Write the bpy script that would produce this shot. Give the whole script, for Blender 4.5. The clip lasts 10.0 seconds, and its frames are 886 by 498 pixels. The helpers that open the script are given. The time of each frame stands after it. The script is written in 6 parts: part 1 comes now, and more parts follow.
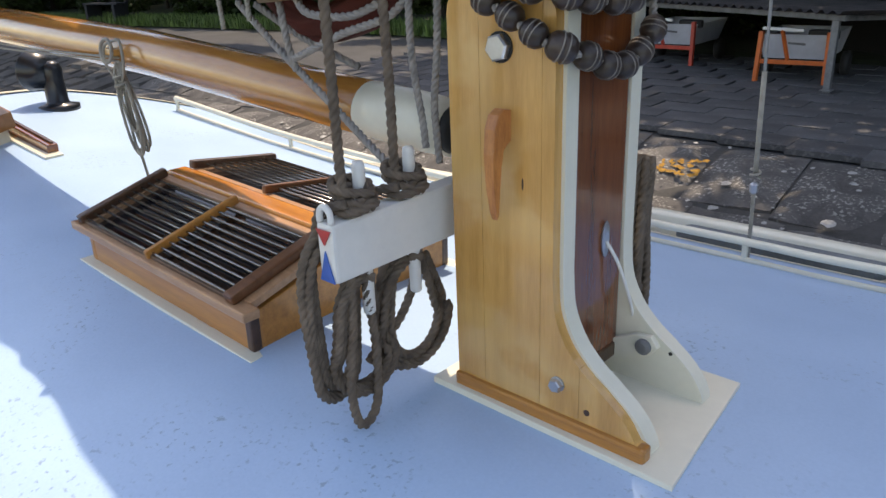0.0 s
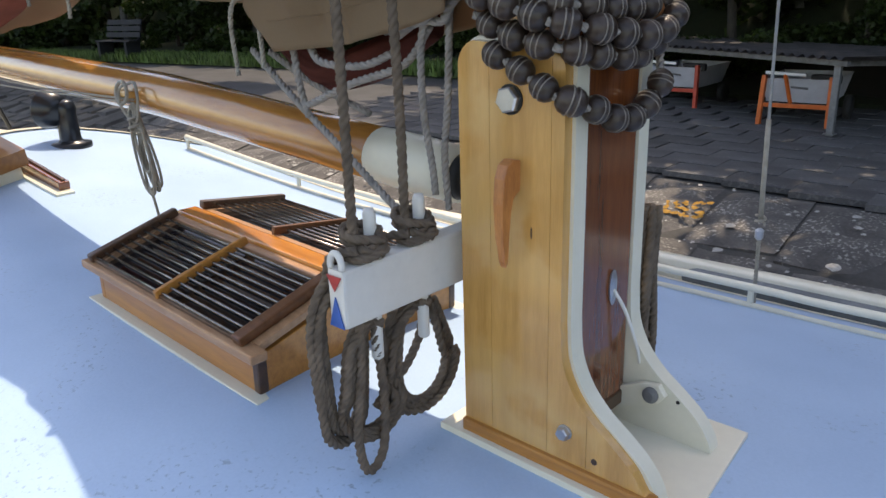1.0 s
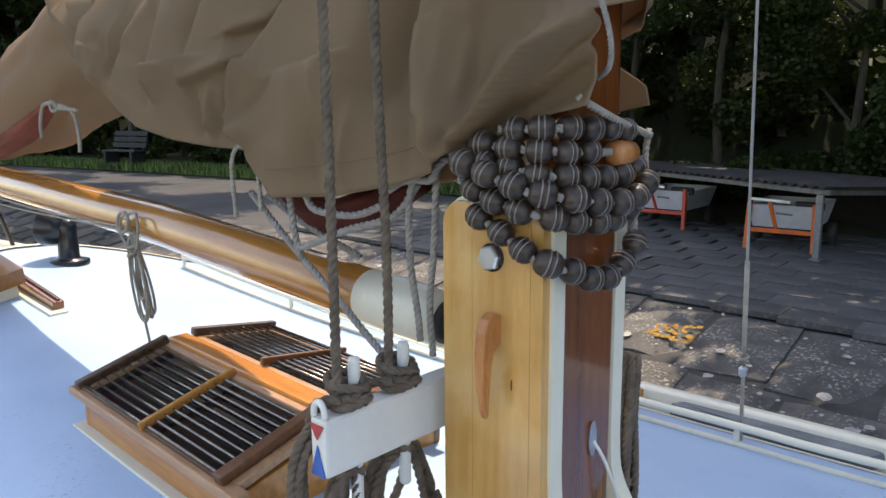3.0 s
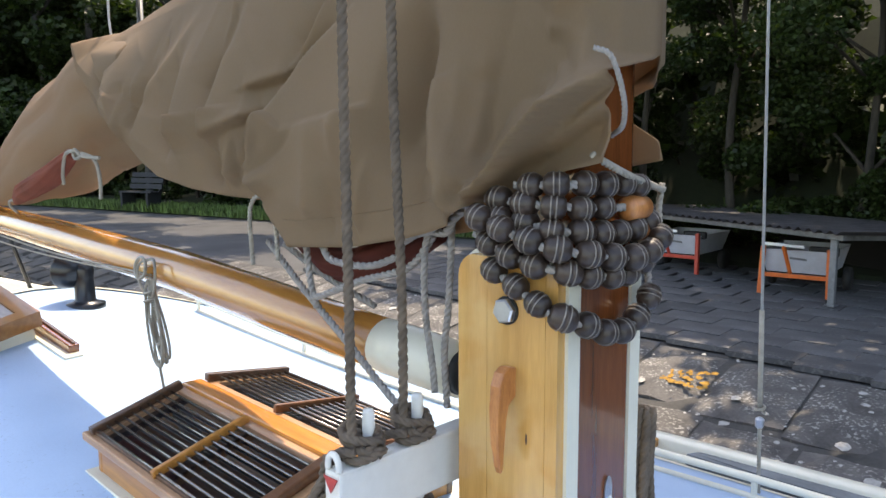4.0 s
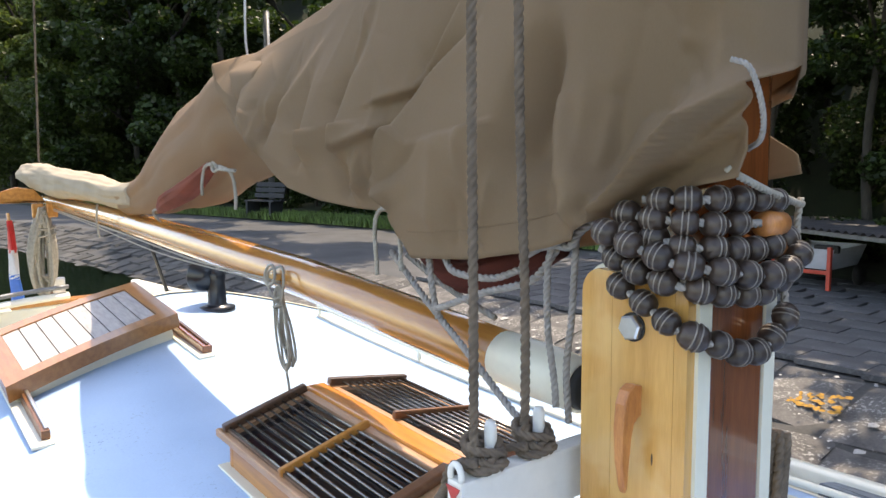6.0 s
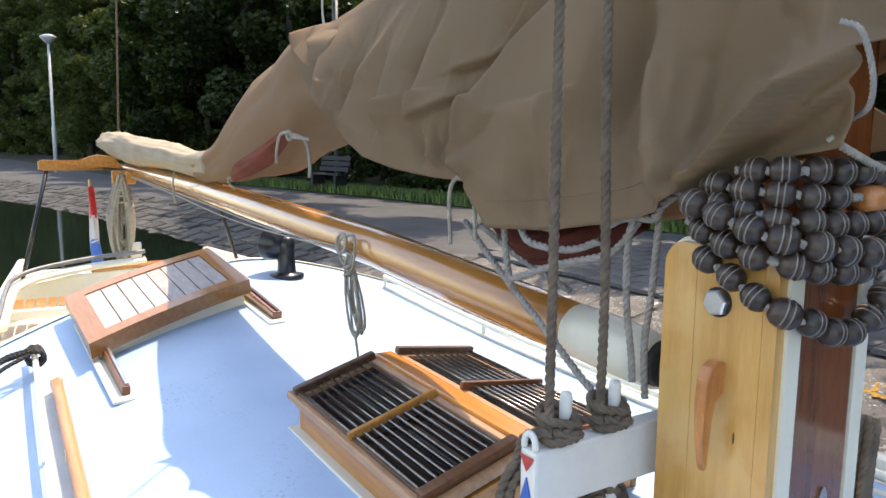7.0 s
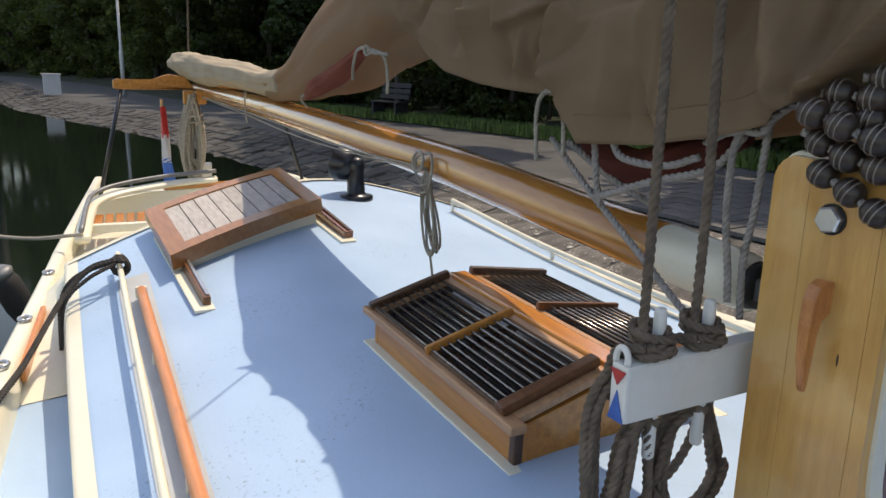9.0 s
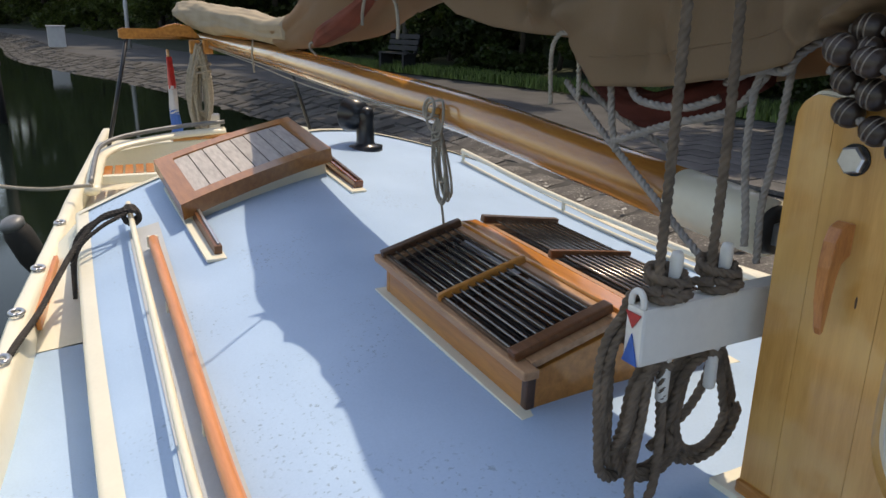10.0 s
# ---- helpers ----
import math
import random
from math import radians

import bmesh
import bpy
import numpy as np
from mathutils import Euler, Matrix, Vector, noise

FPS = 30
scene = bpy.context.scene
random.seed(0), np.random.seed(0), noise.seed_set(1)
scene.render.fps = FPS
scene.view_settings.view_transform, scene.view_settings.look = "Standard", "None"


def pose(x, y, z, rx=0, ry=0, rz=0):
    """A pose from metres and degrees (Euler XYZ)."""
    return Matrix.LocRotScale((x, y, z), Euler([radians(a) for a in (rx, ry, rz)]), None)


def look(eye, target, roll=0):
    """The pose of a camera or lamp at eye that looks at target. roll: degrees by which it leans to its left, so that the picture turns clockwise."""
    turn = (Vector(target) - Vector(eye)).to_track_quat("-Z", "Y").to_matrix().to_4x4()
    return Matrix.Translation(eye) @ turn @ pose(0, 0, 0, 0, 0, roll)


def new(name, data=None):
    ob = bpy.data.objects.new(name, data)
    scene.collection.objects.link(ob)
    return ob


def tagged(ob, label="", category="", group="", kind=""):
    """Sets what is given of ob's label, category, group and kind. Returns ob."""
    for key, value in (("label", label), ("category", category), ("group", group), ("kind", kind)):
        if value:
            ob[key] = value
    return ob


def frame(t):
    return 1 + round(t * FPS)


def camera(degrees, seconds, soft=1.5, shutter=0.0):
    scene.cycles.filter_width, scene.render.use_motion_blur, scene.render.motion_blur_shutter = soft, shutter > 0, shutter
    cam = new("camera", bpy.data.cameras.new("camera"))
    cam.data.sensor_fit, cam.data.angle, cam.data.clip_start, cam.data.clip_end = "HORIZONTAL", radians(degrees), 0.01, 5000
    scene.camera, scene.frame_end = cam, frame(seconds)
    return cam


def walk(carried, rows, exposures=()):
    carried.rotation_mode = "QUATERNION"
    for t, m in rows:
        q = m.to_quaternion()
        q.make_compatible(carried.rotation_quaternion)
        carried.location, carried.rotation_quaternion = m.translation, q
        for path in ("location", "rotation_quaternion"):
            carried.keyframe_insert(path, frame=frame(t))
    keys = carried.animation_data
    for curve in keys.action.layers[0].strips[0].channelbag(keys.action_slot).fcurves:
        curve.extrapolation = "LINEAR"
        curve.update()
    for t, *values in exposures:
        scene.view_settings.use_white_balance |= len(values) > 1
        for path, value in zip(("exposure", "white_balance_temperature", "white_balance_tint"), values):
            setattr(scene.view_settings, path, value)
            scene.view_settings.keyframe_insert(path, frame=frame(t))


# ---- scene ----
cam = camera(61.6, 10.0)
METRES, EYE, TILT, LEAN, TURN = 0.33, 0.82, -21.68, 2.3, 42.5
ROWS = [
    (0.0, 0.0, 0.0, 0.0, 0.0, 0.0, -0.0),
    (0.5, -0.0292, -0.0176, 0.0296, 0.12, 1.51, -0.36),
    (1.0, -0.0289, -0.0412, 0.054, 0.27, 2.81, -0.67),
    (1.5, -0.02, -0.0791, 0.0853, 0.32, 4.36, -0.83),
    (2.0, -0.0014, -0.1376, 0.143, 0.28, 6.66, -0.85),
    (2.5, 0.0226, -0.1716, 0.204, -0.07, 9.06, -1.11),
    (4.0, 0.0014, -0.2638, 0.3057, 0.48, 14.43, -2.34),
    (4.5, 0.0019, -0.2672, 0.3012, 2.56, 14.63, -2.71),
    (5.0, 0.0001, -0.2723, 0.3141, 4.77, 14.43, -3.48),
    (5.5, -0.0306, -0.296, 0.3285, 6.42, 14.72, -4.19),
    (7.0, -0.1738, -0.2853, 0.2572, 12.69, 12.38, -7.87),
    (7.5, -0.2413, -0.261, 0.2265, 14.02, 10.5, -8.76),
    (8.0, -0.3059, -0.2542, 0.1962, 15.53, 9.21, -9.35),
    (8.5, -0.3483, -0.2558, 0.1614, 16.49, 7.97, -9.86),
    (9.0, -0.3735, -0.2614, 0.1176, 16.71, 6.49, -10.17),
    (9.5, -0.3871, -0.2367, 0.0862, 17.16, 4.59, -10.21),
    (10.0, -0.4067, -0.2294, 0.0559, 17.35, 2.86, -10.22),
]
walk(cam, [(t, pose(0, 0, EYE, TILT, LEAN, TURN) @ pose(METRES * x, METRES * y, METRES * z, 90 + pitch, roll, yaw)) for t, x, y, z, yaw, pitch, roll in ROWS],
     [(0.0, 1.38, 8400, 16), (2.5, 1.52, 8500, 15), (4.5, 2.12, 8200, 14), (7.5, 1.76, 8200, 14), (8.5, 1.2, 8400, 14), (10.0, 0.84, 8500, 14)])

# ---------------------------------------------------------------- light
world = bpy.data.worlds.new("sky")
scene.world = world
world.use_nodes = True
_n = world.node_tree.nodes
_sky = _n.new("ShaderNodeTexSky")
_sky.sky_type, _sky.sun_disc = "NISHITA", False
SUN_FROM = Vector((-0.2, 0.425, 1.0)).normalized()
_sky.sun_elevation = math.asin(SUN_FROM.z)
_sky.sun_rotation = math.atan2(SUN_FROM.x, SUN_FROM.y)
world.node_tree.links.new(_sky.outputs[0], _n["Background"].inputs[0])
_n["Background"].inputs[1].default_value = 0.15
sun = new("sun", bpy.data.lights.new("sun", "SUN"))
sun.data.energy, sun.data.angle, sun.data.color = 1.85, radians(0.5), (1.0, 0.95, 0.87)
sun.matrix_world = look((0, 0, 20), Vector((0, 0, 20)) - SUN_FROM)

# ---------------------------------------------------------------- materials
def material(name, base, rough=0.5, metal=0.0, var=0.15, scale=8.0, fine=90.0, bump=0.1, coat=0.0,
             stretch=(1, 1, 1), second=None, spec=0.5, island=0.0, piece=0.0):
    """Two scales of colour noise, bump, and optional variation from piece to piece."""
    m = bpy.data.materials.new(name)
    m.use_nodes = True
    nt = m.node_tree
    b = nt.nodes["Principled BSDF"]
    b.inputs["Roughness"].default_value = rough
    b.inputs["Metallic"].default_value = metal
    b.inputs["Coat Weight"].default_value = coat
    b.inputs["Coat Roughness"].default_value = 0.08
    b.inputs["Specular IOR Level"].default_value = spec
    co = nt.nodes.new("ShaderNodeTexCoord")
    mp = nt.nodes.new("ShaderNodeMapping")
    mp.inputs["Scale"].default_value = stretch
    nt.links.new(co.outputs["Object"], mp.inputs[0])
    big, small = nt.nodes.new("ShaderNodeTexNoise"), nt.nodes.new("ShaderNodeTexNoise")
    big.inputs["Scale"].default_value, small.inputs["Scale"].default_value = scale, fine
    big.inputs["Detail"].default_value, small.inputs["Detail"].default_value = 5, 4
    for n in (big, small):
        nt.links.new(mp.outputs[0], n.inputs["Vector"])
    ramp = nt.nodes.new("ShaderNodeValToRGB")
    c2 = second or tuple(c * (1 - var * 1.6) for c in base)
    ramp.color_ramp.elements[0].color, ramp.color_ramp.elements[1].color = (*c2, 1), (*[min(1, c * (1 + var * 0.5)) for c in base], 1)
    ramp.color_ramp.elements[0].position, ramp.color_ramp.elements[1].position = 0.3, 0.68
    add = nt.nodes.new("ShaderNodeMath")
    add.operation = "MULTIPLY_ADD"
    add.inputs[1].default_value = 0.3
    nt.links.new(small.outputs["Fac"], add.inputs[0])
    sc = nt.nodes.new("ShaderNodeMath")
    sc.operation = "MULTIPLY"
    sc.inputs[1].default_value = 0.7
    nt.links.new(big.outputs["Fac"], sc.inputs[0])
    nt.links.new(sc.outputs[0], add.inputs[2])
    fac = add.outputs[0]
    nt.links.new(fac, ramp.inputs[0])
    out = ramp.outputs[0]
    if island or piece:
        src = nt.nodes.new("ShaderNodeNewGeometry" if island else "ShaderNodeObjectInfo")
        val = nt.nodes.new("ShaderNodeMapRange")
        val.inputs["To Min"].default_value, val.inputs["To Max"].default_value = 1 - (island or piece), 1 + (island or piece)
        nt.links.new(src.outputs["Random Per Island" if island else "Random"], val.inputs[0])
        hsv = nt.nodes.new("ShaderNodeHueSaturation")
        nt.links.new(val.outputs[0], hsv.inputs["Value"])
        nt.links.new(out, hsv.inputs["Color"])
        out = hsv.outputs[0]
    nt.links.new(out, b.inputs["Base Color"])
    if bump:
        bp = nt.nodes.new("ShaderNodeBump")
        bp.inputs["Strength"].default_value, bp.inputs["Distance"].default_value = bump, 0.004
        nt.links.new(fac, bp.inputs["Height"])
        nt.links.new(bp.outputs[0], b.inputs["Normal"])
    return m


M_DECK = material("deck_paint", (0.355, 0.505, 0.685), 0.45, var=0.1, scale=2.4, fine=140, bump=0.06, second=(0.30, 0.44, 0.62))


def scuff(m, colour, amount=0.6, fine=75, broad=2.6, lo1=0.60, lo2=0.50):
    """Scattered dark scuffs and specks over a painted surface."""
    nt = m.node_tree
    b = nt.nodes["Principled BSDF"]
    src = b.inputs["Base Color"].links[0].from_socket
    co = nt.nodes.new("ShaderNodeTexCoord")
    a, c = nt.nodes.new("ShaderNodeTexNoise"), nt.nodes.new("ShaderNodeTexNoise")
    a.inputs["Scale"].default_value, c.inputs["Scale"].default_value = fine, broad
    a.inputs["Detail"].default_value, c.inputs["Detail"].default_value = 3, 2
    out = None
    for n, lo, hi in ((a, lo1, lo1 + 0.1), (c, lo2, lo2 + 0.18)):
        nt.links.new(co.outputs["Object"], n.inputs["Vector"])
        r = nt.nodes.new("ShaderNodeMapRange")
        r.inputs["From Min"].default_value, r.inputs["From Max"].default_value = lo, hi
        nt.links.new(n.outputs["Fac"], r.inputs[0])
        if out is None:
            out = r.outputs[0]
        else:
            k = nt.nodes.new("ShaderNodeMath")
            k.operation = "MULTIPLY"
            nt.links.new(out, k.inputs[0])
            nt.links.new(r.outputs[0], k.inputs[1])
            out = k.outputs[0]
    k = nt.nodes.new("ShaderNodeMath")
    k.operation = "MULTIPLY"
    k.inputs[1].default_value = amount
    nt.links.new(out, k.inputs[0])
    mix = nt.nodes.new("ShaderNodeMix")
    mix.data_type = "RGBA"
    mix.inputs[7].default_value = (*colour, 1)
    nt.links.new(k.outputs[0], mix.inputs[0])
    nt.links.new(src, mix.inputs[6])
    nt.links.new(mix.outputs[2], b.inputs["Base Color"])


scuff(M_DECK, (0.13, 0.16, 0.22))
M_CREAM = material("cream_paint", (0.74, 0.71, 0.58), 0.35, var=0.05, scale=6, fine=60, bump=0.03)
M_WHITE = material("white_paint", (0.72, 0.72, 0.68), 0.4, var=0.06, scale=9, fine=70, bump=0.04)
M_GREYEDGE = material("grey_waterway_paint", (0.45, 0.48, 0.5), 0.5, var=0.08, scale=7)
M_OAK = material("varnished_oak", (0.60, 0.325, 0.10), 0.24, var=0.22, scale=3, fine=26, bump=0.06, coat=0.6, stretch=(14, 14, 1.1), second=(0.46, 0.23, 0.062), piece=0.05)
M_OAKX = material("varnished_oak_lengthwise", (0.50, 0.22, 0.05), 0.3, var=0.25, scale=3, fine=26, bump=0.06, coat=0.3, stretch=(1.1, 14, 14), second=(0.31, 0.118, 0.024), piece=0.08)
M_RAIL = material("salmon_varnished_rail", (0.62, 0.25, 0.10), 0.4, var=0.2, scale=3, fine=30, bump=0.05, coat=0.3, stretch=(1.1, 14, 14), second=(0.50, 0.19, 0.07))
M_HATCH = material("sun_worn_mahogany", (0.34, 0.15, 0.05), 0.35, var=0.25, scale=3, fine=26, bump=0.08, coat=0.3, stretch=(1.1, 14, 14), second=(0.23, 0.095, 0.03), piece=0.08)
M_RIDGE = material("bright_varnished_teak", (0.56, 0.22, 0.04), 0.22, var=0.2, scale=3, fine=26, bump=0.05, coat=0.7, stretch=(1.1, 14, 14), second=(0.42, 0.15, 0.025))
scuff(M_OAK, (0.68, 0.43, 0.17), 0.6, 7, 4, 0.44, 0.42)
M_BOOM = material("varnished_pine", (0.52, 0.235, 0.055), 0.25, var=0.16, scale=2.2, fine=20, bump=0.04, coat=0.9, stretch=(0.9, 6, 6), second=(0.38, 0.15, 0.032))
M_TEAK = material("weathered_teak", (0.17, 0.07, 0.028), 0.35, var=0.3, scale=4, fine=40, bump=0.15, stretch=(2, 14, 14), second=(0.09, 0.034, 0.014))
M_TEAKPALE = material("bleached_teak", (0.46, 0.27, 0.155), 0.3, var=0.22, scale=4, fine=40, bump=0.12, stretch=(2, 14, 14), second=(0.33, 0.175, 0.09))
M_MAHOGANY = material("varnished_mahogany", (0.2, 0.056, 0.016), 0.16, var=0.3, scale=3, fine=24, bump=0.04, coat=0.7, stretch=(12, 12, 0.9), second=(0.11, 0.03, 0.01))
M_DARKWOOD = material("dark_brown_wood", (0.085, 0.04, 0.02), 0.4, var=0.35, scale=5, fine=40, bump=0.1, coat=0.3, stretch=(8, 8, 8))
M_HANDLE = material("worn_red_wood", (0.5, 0.2, 0.06), 0.4, var=0.35, scale=9, fine=60, bump=0.12, coat=0.3, stretch=(6, 6, 1.5), second=(0.3, 0.09, 0.025))
M_ROPE = material("tarred_hemp_rope", (0.165, 0.125, 0.092), 0.9, var=0.3, scale=30, fine=700, bump=0.5)
M_CORD = material("grey_cord", (0.32, 0.295, 0.27), 0.9, var=0.2, scale=40, fine=700, bump=0.4)
M_LIGHTCORD = material("pale_cord", (0.36, 0.33, 0.275), 0.9, var=0.2, scale=40, fine=700, bump=0.4)
M_BLACKROPE = material("black_rope", (0.05, 0.045, 0.042), 0.85, var=0.4, scale=40, fine=500, bump=0.5)
M_STEEL = material("stainless_steel", (0.55, 0.56, 0.58), 0.3, 0.9, var=0.12, scale=20, fine=150, bump=0.05)
M_PALEWIRE = material("pale_sheathed_wire", (0.40, 0.40, 0.38), 0.6, var=0.15, scale=30, fine=200, bump=0.1)
M_BAR = material("steel_bars", (0.30, 0.28, 0.26), 0.22, 0.85, var=0.25, scale=20, fine=150, bump=0.05)
M_BLACK = material("black_enamel", (0.014, 0.018, 0.024), 0.28, var=0.25, scale=14, fine=90, bump=0.06)
M_RUBBER = material("black_rubber", (0.02, 0.02, 0.02), 0.7, var=0.3, scale=14)
M_CANVAS = material("brown_canvas", (0.258, 0.178, 0.111), 0.85, var=0.1, scale=4, fine=260, bump=0.18, second=(0.22, 0.152, 0.093), spec=0.3, stretch=(1, 1, 0.55))
# The same canvas in a lighter tone: sunlight on the roll put into colour.
M_CANVASLIT = material("sunlit_canvas", (0.37, 0.31, 0.225), 0.9, var=0.12, scale=5, fine=900, bump=0.1, spec=0.2)
# One red sailcloth in two tones: sun glowing through it, then shade.
M_REDSAIL = material("sunlit_tanned_sailcloth", (0.22, 0.065, 0.042), 0.9, var=0.25, scale=8, fine=500, bump=0.15, spec=0.2)
M_REDSHADE = material("shaded_tanned_sailcloth", (0.10, 0.026, 0.019), 0.9, var=0.25, scale=8, fine=500, bump=0.15, spec=0.2)
M_BEAD = material("weathered_parrel_bead", (0.042, 0.027, 0.020), 0.36, var=0.45, scale=45, fine=160, bump=0.35, second=(0.022, 0.014, 0.011), piece=0.25)
M_BEADPALE = material("worn_bead_groove", (0.25, 0.215, 0.18), 0.7, var=0.35, scale=60, fine=200, bump=0.3)
M_RED = material("red_paint", (0.5, 0.03, 0.03), 0.4, var=0.2, scale=30)
M_BLUE = material("blue_paint", (0.02, 0.12, 0.45), 0.4, var=0.15, scale=30)
M_FLAGW = material("white_flag_cloth", (0.55, 0.55, 0.56), 0.85)
M_ORANGE = material("orange_paint", (0.65, 0.13, 0.02), 0.45, var=0.2, scale=12)
M_REDLEG = material("red_orange_paint", (0.5, 0.05, 0.025), 0.45, var=0.2, scale=12)
M_BIN = material("pale_grey_plastic", (0.5, 0.53, 0.58), 0.5, var=0.12, scale=6)
M_GALV = material("galvanised_steel", (0.2, 0.21, 0.22), 0.5, 0.4, var=0.25, scale=14)
M_ROOF = material("dark_corrugated_roofing", (0.06, 0.055, 0.055), 0.8, var=0.4, scale=5, fine=50, bump=0.3)
M_TARP = material("faded_tarpaulin", (0.17, 0.19, 0.2), 0.8, var=0.25, scale=6, fine=60, bump=0.3)
# Near-black stands for the deep shade inside the shelter.
M_DARK = material("shelter_shade_black", (0.012, 0.011, 0.01), 0.9, var=0.3, scale=5)
M_LAMP = material("lamp_grey_paint", (0.5, 0.52, 0.54), 0.4, var=0.08, scale=5)
M_BENCH = material("dark_bench_wood", (0.014, 0.016, 0.02), 0.75, var=0.3, scale=10, fine=60, bump=0.2)
M_BARK = material("bark", (0.045, 0.038, 0.028), 0.95, var=0.4, scale=6, fine=60, bump=0.8, stretch=(4, 4, 1))
M_LEAF = material("foliage", (0.026, 0.045, 0.011), 0.5, var=0.3, scale=0.5, fine=5, bump=0, second=(0.011, 0.021, 0.0055), island=0.55, spec=0.25)
# Paler than M_LEAF: sunlight on the far trees is put into the colour.
M_LEAFFAR = material("sunlit_far_foliage", (0.06, 0.085, 0.022), 0.55, var=0.3, scale=0.3, fine=3, bump=0, second=(0.026, 0.042, 0.011), island=0.55, spec=0.3)
M_GRASS = material("grass_blades", (0.085, 0.145, 0.028), 0.7, var=0.3, scale=1, fine=9, bump=0, island=0.45)
# Verge soil, kept dark for the added hill seen between the leaves.
M_SOIL = material("grassy_soil_dark_hill", (0.016, 0.027, 0.008), 0.95, var=0.4, scale=0.6, fine=12, bump=0.5)
M_PATH = material("path_bed", (0.065, 0.066, 0.068), 0.9, var=0.3, scale=1.2, fine=30, bump=0.4)
M_SLAB = material("grey_paving_slab", (0.085, 0.085, 0.087), 0.85, var=0.3, scale=2.2, fine=70, bump=0.4, piece=0.22)
M_STONE = material("lichened_basalt", (0.105, 0.098, 0.09), 0.92, var=0.45, scale=5, fine=45, bump=0.9, second=(0.05, 0.047, 0.045), piece=0.25)
M_STONEFAR = material("lichened_stone_far", (0.058, 0.056, 0.052), 0.92, var=0.4, scale=2.5, fine=30, bump=0.9, second=(0.028, 0.027, 0.025), island=0.35)
scuff(M_STONE, (0.34, 0.33, 0.30), 0.85, 38, 3.5, 0.54, 0.40)
scuff(M_SLAB, (0.14, 0.138, 0.135), 0.7, 26, 1.6, 0.52, 0.45)
M_LICHEN = material("pale_lichen", (0.4, 0.39, 0.36), 0.95, var=0.25, scale=30)
M_YLICHEN = material("orange_lichen", (0.38, 0.2, 0.03), 0.95, var=0.35, scale=30)


def glossy(name, base, rough, transmission=0.0):
    m = bpy.data.materials.new(name)
    m.use_nodes = True
    b = m.node_tree.nodes["Principled BSDF"]
    b.inputs["Base Color"].default_value = (*base, 1)
    b.inputs["Roughness"].default_value = rough
    b.inputs["Transmission Weight"].default_value = transmission
    return m


M_GLASS = glossy("dark_skylight_glass", (0.012, 0.012, 0.014), 0.07)


def translucent(m, share, colour):
    """Lets light through thin leaves."""
    nt = m.node_tree
    out = nt.nodes["Material Output"]
    tr, mix = nt.nodes.new("ShaderNodeBsdfTranslucent"), nt.nodes.new("ShaderNodeMixShader")
    tr.inputs["Color"].default_value = (*colour, 1)
    mix.inputs[0].default_value = share
    nt.links.new(nt.nodes["Principled BSDF"].outputs[0], mix.inputs[1])
    nt.links.new(tr.outputs[0], mix.inputs[2])
    nt.links.new(mix.outputs[0], out.inputs[0])


translucent(M_CANVAS, 0.3, (0.5, 0.33, 0.2))
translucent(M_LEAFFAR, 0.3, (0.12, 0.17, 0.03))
translucent(M_LEAF, 0.25, (0.05, 0.09, 0.012))
M_WATER = material("harbour_water", (0.006, 0.011, 0.008), 0.06, var=0.2, scale=1.3, fine=7, bump=0.35, spec=0.16)

# ---------------------------------------------------------------- mesh helpers
def thing(name, base, label, category, group="", kind=""):
    e = new(name)
    e.location = base
    e.empty_display_size = 0.05
    return tagged(e, label, category, group, kind)


def keep_place(ob, parent):
    """Parent ob while its mesh stays in world metres."""
    ob.parent = parent
    m = Matrix.Identity(4)
    p = parent
    while p is not None:
        m = p.matrix_basis @ m if p.parent is None else m
        p = p.parent
    ob.matrix_parent_inverse = m.inverted() if parent.parent is None else Matrix.Identity(4)
    return ob


def smooth(me, on=True):
    me.polygons.foreach_set("use_smooth", [on] * len(me.polygons))
    return me


def part(name, bm, mat, parent=None, label="", soft=False, kind=""):
    me = bpy.data.meshes.new(name)
    bmesh.ops.recalc_face_normals(bm, faces=bm.faces)
    bm.to_mesh(me)
    bm.free()
    me.materials.append(mat)
    smooth(me, soft)
    ob = new(name, me)
    if parent is not None:
        keep_place(ob, parent)
    return tagged(ob, label, kind=kind)


def raw(name, verts, faces, mat, parent=None, label="", soft=False, kind=""):
    me = bpy.data.meshes.new(name)
    me.from_pydata([tuple(v) for v in verts], [], faces)
    me.materials.append(mat)
    smooth(me, soft)
    me.update()
    ob = new(name, me)
    if parent is not None:
        keep_place(ob, parent)
    return tagged(ob, label, kind=kind)


def box(size, m=None, bevel=0.0, bm=None):
    """A bevelled box of that size, centred, moved by m."""
    b = bmesh.new()
    bmesh.ops.create_cube(b, size=1)
    bmesh.ops.scale(b, vec=size, verts=b.verts)
    if bevel:
        bmesh.ops.bevel(b, geom=list(b.edges), offset=bevel, segments=2, affect="EDGES", profile=0.6)
    if m is not None:
        bmesh.ops.transform(b, matrix=m, verts=b.verts)
    if bm is None:
        return b
    tmp = bpy.data.meshes.new("tmp")
    b.to_mesh(tmp)
    b.free()
    bm.from_mesh(tmp)
    bpy.data.meshes.remove(tmp)
    return bm


